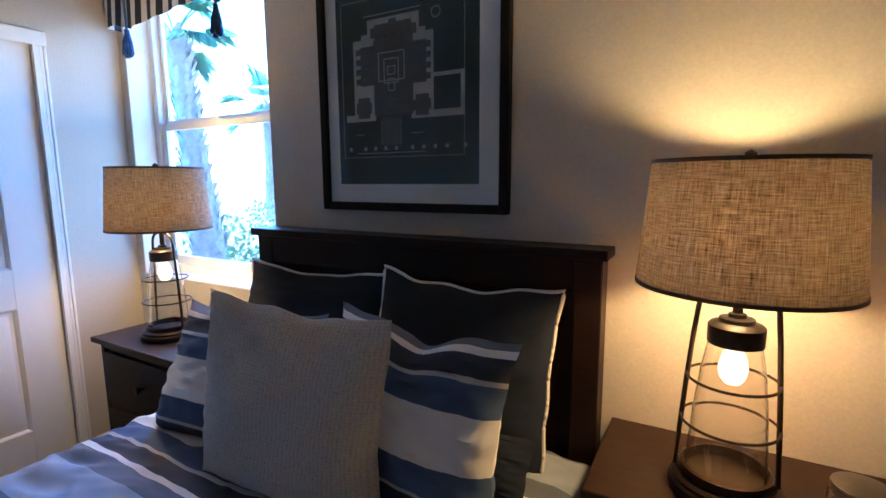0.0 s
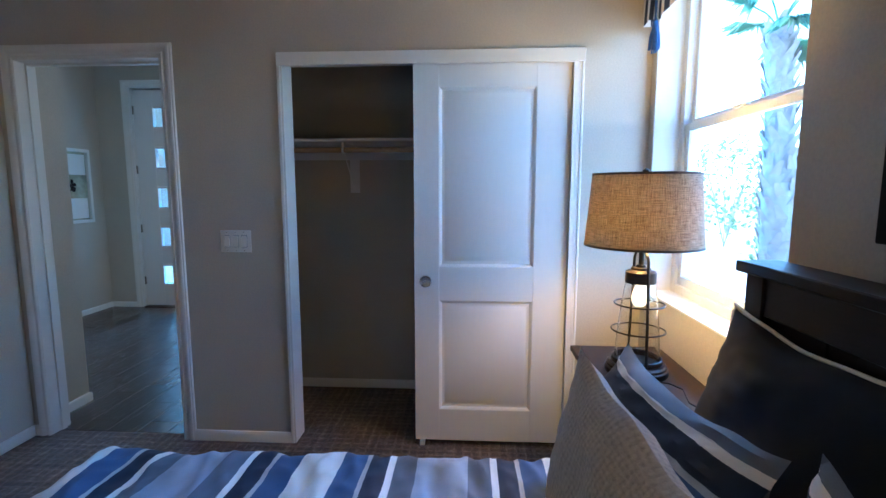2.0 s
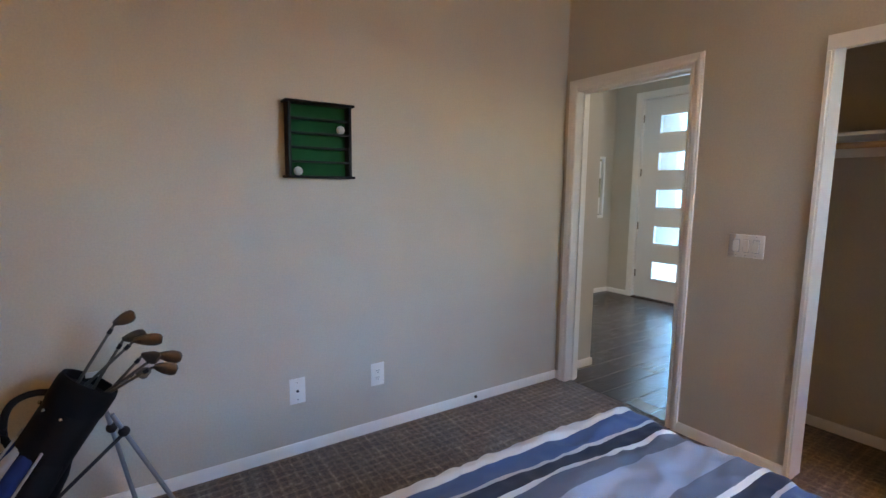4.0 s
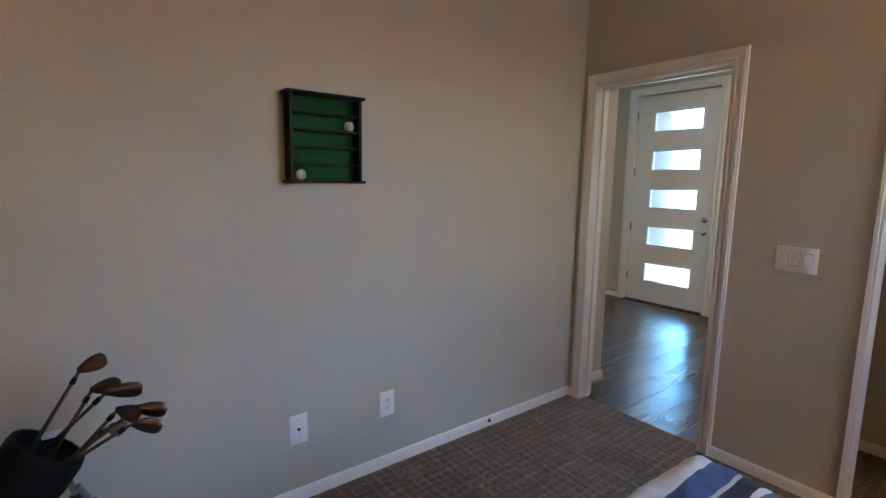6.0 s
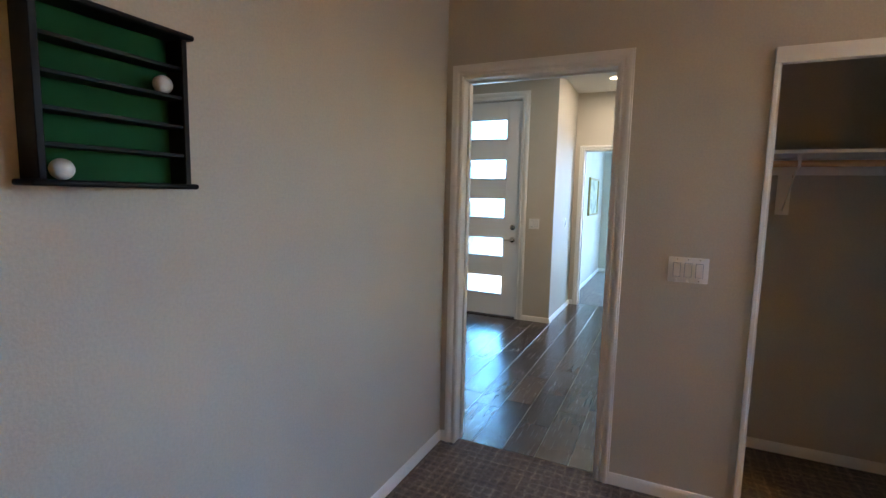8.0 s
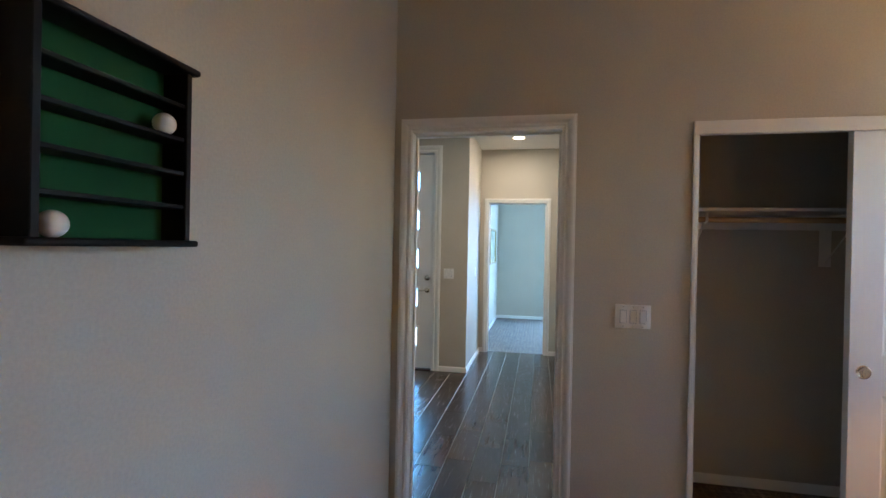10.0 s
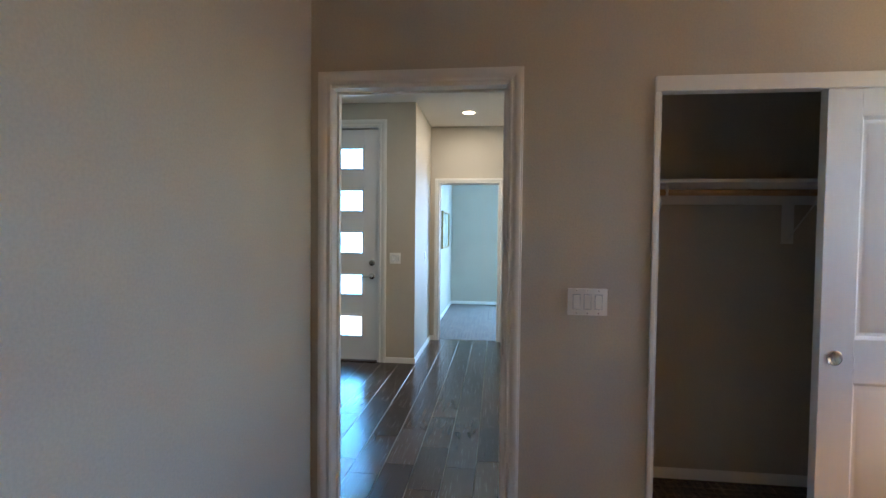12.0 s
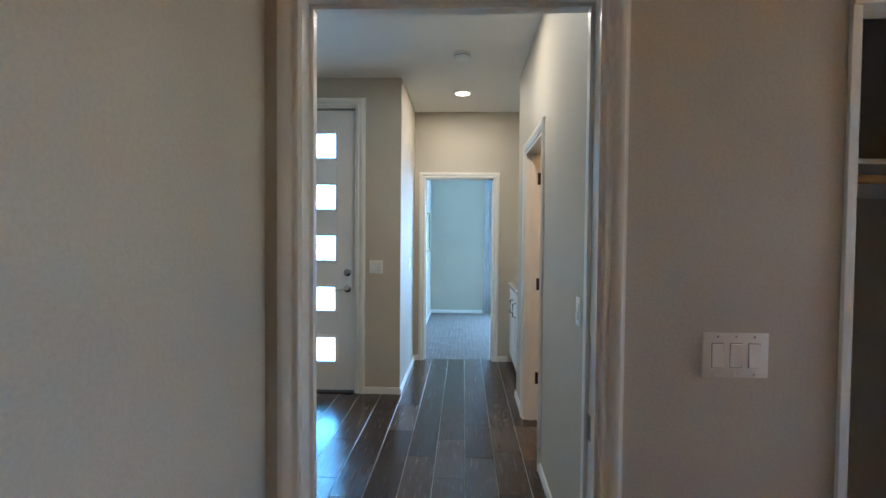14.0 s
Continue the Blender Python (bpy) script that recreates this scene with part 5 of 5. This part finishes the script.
# strike plate and bathroom hinges
boxes("strike_plate", M_CHROME, ((-0.06, 0.8725, 0.86), (-0.03, 0.8765, 0.93)), label="nickel strike plate on the door lining", category="strike plate")
for z in (0.28, 1.0, 1.80):
    _bm = nm()
    box(_bm, (-2.411, RY + 0.085, z), (-2.407, RY + 0.122, z + 0.09))
    rod(_bm, (-2.404, RY + 0.128, z - 0.002), (-2.404, RY + 0.128, z + 0.092), 0.006, seg=10)
    part("hinge", _bm, M_BRONZE, _d3, "dark bronze door hinge")
_t = thing("bathroom_door", (-2.40, RY + 0.136, 0.012), "white two-panel bathroom door standing open", "door")
_bm = nm()
panel_door(_bm, 0.74, 2.01, 0.034, [(0.12, 0.62, 0.98, 1.88), (0.12, 0.62, 0.20, 0.80)])
part("panel", _bm, M_DOORW, _t)
_bm = nm()
for s, x in ((1, 0.0), (-1, -0.034)):
    lathe(_bm, [(0.03, 0), (0.03, 0.006), (0.011, 0.012), (0.011, 0.045), (0.0, 0.047)], axis=pose(x, 0.68, 0.92, 0, 90 * s, 0), seg=18)
    tube(_bm, [(x + s * 0.042, 0.68, 0.92), (x + s * 0.043, 0.60, 0.915), (x + s * 0.04, 0.56, 0.917)], 0.008, 8)
part("lever_handle", _bm, M_CHROME, _t)

# ---- hall fittings ----
for _x in (-3.39, -1.66):
    _t = thing("downlight", (_x, 0.505, H), "white recessed ceiling downlight, lit", "ceiling light", "hall downlights")
    _bm = nm()
    lathe(_bm, [(0.068, 0.0), (0.095, 0.0), (0.095, -0.004), (0.085, -0.010), (0.070, -0.010), (0.066, -0.004)], seg=36, close=True)
    part("trim_ring", _bm, M_PLASTIC, _t)
    _bm = nm()
    lathe(_bm, [(0.067, -0.002), (0.067, -0.005), (0.0, -0.006)], seg=36)
    part("lens", _bm, M_DOWN, _t, "glowing lens").visible_shadow = False
_t = thing("smoke_detector", (-2.39, 0.505, H), "round white smoke detector on the ceiling", "smoke detector")
_bm = nm()
lathe(_bm, [(0.0, 0.0), (0.068, 0.0), (0.068, -0.012), (0.062, -0.014), (0.060, -0.030), (0.050, -0.040), (0.0, -0.042)], seg=36)
part("body", _bm, M_PLASTIC, _t)
_bm = nm()
lathe(_bm, [(0.061, -0.018), (0.0625, -0.020), (0.0625, -0.024), (0.060, -0.026)], seg=36)
part("vent_ring", _bm, M_ALU, _t)

_t = thing("hall_cabinet", (-4.09, 1.045, 0), "white shaker base cabinet in a hall niche", "cabinet")
_bm = nm()
box(_bm, (0.0, 0.02, 0.10), (1.16, 0.62, 0.86))
box(_bm, (0.0, 0.08, 0.0), (1.16, 0.62, 0.10))
part("body", _bm, M_DOORW, _t)
for x0, x1, hx in ((0.005, 0.575, 0.40), (0.585, 1.155, 0.66)):
    _bm = nm()
    box(_bm, (x0, 0.006, 0.105), (x1, 0.020, 0.855))
    for lo, hi in (((x0, 0, 0.105), (x0 + 0.055, 0.006, 0.855)), ((x1 - 0.055, 0, 0.105), (x1, 0.006, 0.855)), ((x0 + 0.055, 0, 0.105), (x1 - 0.055, 0.006, 0.16)), ((x0 + 0.055, 0, 0.80), (x1 - 0.055, 0.006, 0.855))):
        box(_bm, lo, hi, 0.0015)
    _d = part("door", _bm, M_DOORW, _t)
    _bm = nm()
    tube(_bm, [(hx, 0.0, 0.615), (hx, -0.03, 0.620), (hx, -0.03, 0.745), (hx, 0.0, 0.750)], 0.006, 8)
    part("handle", _bm, M_BRONZE, _d, "dark bar handle")
boxes("cabinet_counter", M_COUNTER, ((-4.095, 1.025, 0.861), (-2.925, 1.67, 0.895)), bevel=0.004, label="pale stone counter on the hall cabinet", category="counter")

# wall art seen through doorways
M_GOLD = surface("gold_frame", (0.42, 0.30, 0.12), 0.4, 0.7, grain=60, big=6, vary=0.2, bump=0.1, dist=0.001)
M_ART = surface("pale_abstract_art", (0.42, 0.42, 0.30), 0.8, grain=9, big=3, vary=0.6, bump=0.1)
_t = thing("wall_picture", (-6.1, -0.06, 1.15), "gold-framed pale abstract picture", "picture")
_bm = nm()
frame_of(_bm, -0.5, 0.5, 0, 0.62, 0.03, 0.002, 0.035)
part("frame", _bm, M_GOLD, _t)
_bm = nm()
box(_bm, (-0.47, 0.004, 0.03), (0.47, 0.016, 0.59))
part("artwork", _bm, M_ART, _t)
_t = thing("shadow_box", (-2.72, -1.80, 1.02), "white-framed shadow box with pale panels on the entry wall", "picture")
_bm = nm()
frame_of(_bm, 0.0, 0.56, 0.0, 0.80, 0.035, 0.002, 0.045)
part("frame", _bm, M_TRIM, _t)
_bm = nm()
box(_bm, (0.035, 0.002, 0.035), (0.525, 0.012, 0.765))
part("backing", _bm, M_ART, _t, "beige linen backing")
for z0 in (0.05, 0.52):
    _bm = nm()
    box(_bm, (0.05, 0.012, z0), (0.51, 0.020, z0 + 0.22), 0.002)
    part("panel", _bm, M_TRIM, _t, "pale flat panel")
_bm = nm()
for k in range(5):
    a = 2 * math.pi * k / 5
    tube(_bm, [(0.25, 0.02, 0.40), (0.25 + 0.03 * math.cos(a), 0.03, 0.40 + 0.04 * math.sin(a)), (0.25 + 0.045 * math.cos(a + 0.5), 0.02, 0.40 + 0.065 * math.sin(a + 0.5))], 0.012, 6)
part("ornament", _bm, M_BRONZE, _t, "dark twisted ornament")

# ---- far room window and curtain ----
_t = tagged(new("window_2"), "white framed window with daylight behind", "window", kind="structure")
_t.location = (-7.47, 0, 0)
_bm = nm()
for lo, hi in (((-0.03, 1.05, 0.3), (0.03, 1.10, 2.3)), ((-0.03, 2.70, 0.3), (0.03, 2.75, 2.3)), ((-0.03, 1.10, 0.3), (0.03, 2.70, 0.35)), ((-0.03, 1.10, 2.25), (0.03, 2.70, 2.3)), ((-0.02, 1.88, 0.35), (0.02, 1.92, 2.25))):
    box(_bm, lo, hi)
part("window_frame", _bm, M_TRIM, _t)
for y0, y1 in ((1.10, 1.88), (1.92, 2.70)):
    _bm = nm()
    box(_bm, (-0.003, y0, 0.35), (0.0, y1, 2.25))
    part("pane", _bm, M_PANE, _t).visible_shadow = False
_t = thing("window_curtain", (-7.33, 1.02, 0.02), "long white gathered curtain beside a window", "curtain")
_bm = nm()
_rows = []
for k in range(57):
    y = -0.13 + 0.30 * k / 56
    x = 0.03 * math.sin(k * 1.1) + 0.008 * math.sin(k * 2.7)
    _rows.append([_bm.verts.new((x * (0.6 + 0.4 * j / 5), y * (1 - 0.15 * j / 5), 2.42 * j / 5)) for j in range(6)])
for a, b in zip(_rows, _rows[1:]):
    for j in range(5):
        _bm.faces.new((a[j], b[j], b[j + 1], a[j + 1]))
_o = part("fabric", _bm, M_CURTAIN, _t)
_md = _o.modifiers.new("thick", "SOLIDIFY")
_md.thickness = 0.003
_bm = nm()
rod(_bm, (0, -0.2, 2.45), (0, 2.0, 2.45), 0.012)
part("curtain_rod", _bm, M_BRONZE, _t)

# ---- outside ----
_bm = nm()
bmesh.ops.create_grid(_bm, x_segments=60, y_segments=60, size=1.0)
for v in _bm.verts:
    v.co.x = 60 * v.co.x * (0.3 + 0.7 * abs(v.co.x)) * 10
    v.co.y = 60 * v.co.y * (0.3 + 0.7 * abs(v.co.y)) * 10
    v.co.z = -0.16 - 0.02 * noise.noise(v.co * 0.3)
solid("ground", _bm, M_GRAVEL, label="pale desert gravel yard", **ST)
boxes("pavement", M_STUCCO, ((-7.0, -1.9, -0.14), (EX - 0.15, 0.0, -0.02)), label="pale concrete front walk", **ST)

# emissive panel added far out: whitens the door panes, puts blue glare on the tiles
M_FARGLOW = bpy.data.materials.new("backdrop_glow")
M_FARGLOW.use_nodes = True
_fe = M_FARGLOW.node_tree.nodes.new("ShaderNodeEmission")
_fe.inputs["Color"].default_value, _fe.inputs["Strength"].default_value = (0.12, 0.48, 1.0, 1), 3.6
M_FARGLOW.node_tree.links.new(_fe.outputs[0], M_FARGLOW.node_tree.nodes["Material Output"].inputs["Surface"])
boxes("backdrop", M_FARGLOW, ((-30.2, -26.0, 0.0), (-30.0, 2.0, 34.0)), label="glowing blue panel standing in for bright sky beyond the front yard", **ST)
# out-of-view slab, added to block direct sun through the door panes
boxes("sun_block_slab", M_STUCCO, ((-5.6, -2.2, 2.95), (EX - 0.151, 1.2, 3.1)), label="unseen tan stucco slab added to keep sun off the front door", **ST)
boxes("porch_wall", M_STUCCO, ((-4.15, -1.62, -0.14), (EX - 0.151, -1.40, 2.949)), label="tan stucco porch wall", **ST)


def palm(at, height, r, fronds, seed, spread=1.6, slope=(0.0, 0.0)):
    """A fan palm: trunk with crossed stubs of old leaves, a crown of fans; slope: how far it leans for each metre."""
    rnd = random.Random(seed)
    t = thing("palm_tree", at, "palm tree with rough cross-hatched trunk and green fan fronds", "palm tree", "palms")
    bm = nm()
    n = int(height / 0.16)

    def girth(z):
        return r * (1.25 - 0.50 * min(1.0, z / height * 1.4) + 0.12 * max(0.0, z / height - 0.7))

    def axis(z):
        return Vector((slope[0] * z, slope[1] * z, z))

    rings = []
    for k in range(n + 1):
        z = height * k / n
        c, w = axis(z), girth(z)
        rings.append([bm.verts.new(c + Vector((w * math.cos(2 * math.pi * i / 14), w * math.sin(2 * math.pi * i / 14), 0))) for i in range(14)])
    for p, q in zip(rings, rings[1:]):
        for i in range(14):
            bm.faces.new((p[i], p[(i + 1) % 14], q[(i + 1) % 14], q[i]))
    bm.faces.new(rings[-1])
    for k in range(int(height * 42)):
        z = height * (k + 0.5) / (height * 42)
        a = 2.399963 * k + rnd.uniform(-0.15, 0.15)
        w = girth(z)
        o, side = Vector((math.cos(a), math.sin(a), 0)), Vector((-math.sin(a), math.cos(a), 0))
        lean_ = side * rnd.choice((-0.10, 0.10))
        c = axis(z) + o * w * 0.94
        v = [bm.verts.new(q) for q in (c - side * 0.075, c + side * 0.075, c + lean_ + o * 0.06 + side * 0.03 + Vector((0, 0, 0.20)), c + lean_ + o * 0.06 - side * 0.03 + Vector((0, 0, 0.20)), c + Vector((0, 0, 0.10)) + lean_ * 0.5)]
        bm.faces.new(v[:4])
        bm.faces.new((v[1], v[4], v[2]))
        bm.faces.new((v[0], v[3], v[4]))
    part("trunk", bm, M_TRUNK, t)
    q0 = axis(height - 0.05)
    for k in range(fronds):
        a = 2.399963 * k + rnd.random() * 0.4
        el = radians(rnd.uniform(-35, 70))
        d = Vector((math.cos(a) * math.cos(el), math.sin(a) * math.cos(el), math.sin(el)))
        n_ = spread * rnd.uniform(0.6, 0.95)
        hub = q0 + d * n_
        bm = nm()
        tube(bm, [q0, q0 + d * n_ * 0.5 + Vector((0, 0, 0.05)), hub], 0.014, 5)
        side = d.cross(Vector((0, 0, 1))).normalized()
        up = side.cross(d)
        for i in range(26):
            b = radians(-85 + 170 * i / 25)
            dd = (d * math.cos(b) + side * math.sin(b)).normalized()
            ln = spread * 0.85 * (0.70 + 0.30 * math.cos(b)) * rnd.uniform(0.85, 1.1)
            tip = hub + dd * ln + Vector((0, 0, -0.40 * ln * rnd.uniform(0.5, 1.3)))
            mid = hub + dd * ln * 0.55 + up * 0.03
            w = dd.cross(up).normalized() * 0.026
            v = [bm.verts.new(p) for p in (hub - w * 0.4, mid - w, tip, mid + w, hub + w * 0.4)]
            bm.faces.new(v)
        part("frond", bm, M_FROND, t)
    return t


palm((-4.66, 6.95, -0.16), 3.95, 0.23, 9, 5, 0.62, (-0.13, 0.0))
palm((-13.5, 16.0, -0.16), 4.6, 0.22, 16, 8, 1.2)


def shrub(at, r, h, n, seed, leaf=0.06):
    rnd = random.Random(seed)
    t = thing("shrub", at, "loose green desert shrub on gravel", "shrub", "shrubs")
    bm = nm()
    for k in range(7):
        a = rnd.uniform(0, 6.28)
        tube(bm, [(0, 0, 0), (r * 0.3 * math.cos(a), r * 0.3 * math.sin(a), h * 0.5), (r * 0.6 * math.cos(a), r * 0.6 * math.sin(a), h * 0.85)], 0.012, 5)
    part("stems", bm, M_TRUNK, t)
    bm = nm()
    for k in range(n):
        p = Vector((rnd.gauss(0, 1), rnd.gauss(0, 1), rnd.gauss(0, 1))).normalized() * rnd.uniform(0.45, 1.0) ** 0.6
        p = Vector((p.x * r, p.y * r, h * 0.55 + p.z * h * 0.45))
        d = Vector((rnd.gauss(0, 1), rnd.gauss(0, 1), rnd.gauss(0.4, 1))).normalized()
        s = d.orthogonal().normalized() * leaf * 0.35
        v = [bm.verts.new(q) for q in (p, p + d * leaf * 0.5 + s, p + d * leaf, p + d * leaf * 0.5 - s)]
        bm.faces.new(v)
    part("leaves", bm, M_SHRUB, t)
    return t


for _k, (x, y, r, h) in enumerate(((-1.3, 4.9, 0.40, 0.70), (-5.4, 7.6, 0.7, 1.0), (-11.0, 9.4, 1.2, 3.0), (-7.0, 10.5, 0.8, 1.1), (-15.0, 11.5, 1.5, 3.4), (-3.2, 6.6, 0.5, 0.6))):
    shrub((x, y, -0.16), r, h, 260 if r < 1 else 420, 40 + _k, 0.07 + 0.05 * r)
# ---- hall floor tiles ----
_fl = boxes("floor_hall", M_GROUT, ((FX - 0.07, -0.025, -0.1), (-0.0565, RY + 0.06, -0.0015)), ((EX - 0.0, -1.80, -0.1), (HX, -0.026, -0.0015)), ((HX, -0.04, -0.1), (-0.0565, -0.0255, -0.0015)), ((FX, RY + 0.0605, -0.1), (-2.92, 1.68, -0.003)),
            label="dark brown wood-look plank tile floor", **ST)
_tile_meshes = {}


def tile_mesh(n):
    key = round(n, 3)
    if key not in _tile_meshes:
        bm = nm()
        box(bm, (0.0010, 0.0026, -0.010), (n - 0.0010, 0.1819, 0.0), 0.0012)
        _tile_meshes[key] = mesh_of("tile", bm, M_PLANK)
    return _tile_meshes[key]


ROW_STARTS = {-2: 0.111, -1: 0.306, 0: 0.468, 1: 0.333, 2: 0.084, 3: 0.336}


def lay_tiles(x0, x1, y0, y1, seed):
    """Rows of plank tiles along x, each row broken at a place of its own."""
    rnd = random.Random(seed)
    L, W = 0.522, 0.1845
    for j in range(math.floor((y0 + 0.004) / W), math.ceil((y1 + 0.004) / W)):
        y = -0.004 + j * W
        start = rnd.uniform(0.0, L)
        if y < y0 - 0.14 or y + W > y1 + 0.15:
            continue
        start = ROW_STARTS[j] if j in ROW_STARTS else start
        x = start + L * math.floor((x0 - start) / L)
        while x < x1 - 0.02:
            a, b = max(x, x0), min(x + L, x1)
            if b - a > 0.03:
                ob = new("tile", tile_mesh(b - a))
                ob.location = (a, y, 0)
                ob.parent = _fl
            x += L


lay_tiles(FX - 0.07, -0.0575, -0.025, RY + 0.02, 1)
lay_tiles(EX + 0.003, HX, -1.80, -0.03, 2)
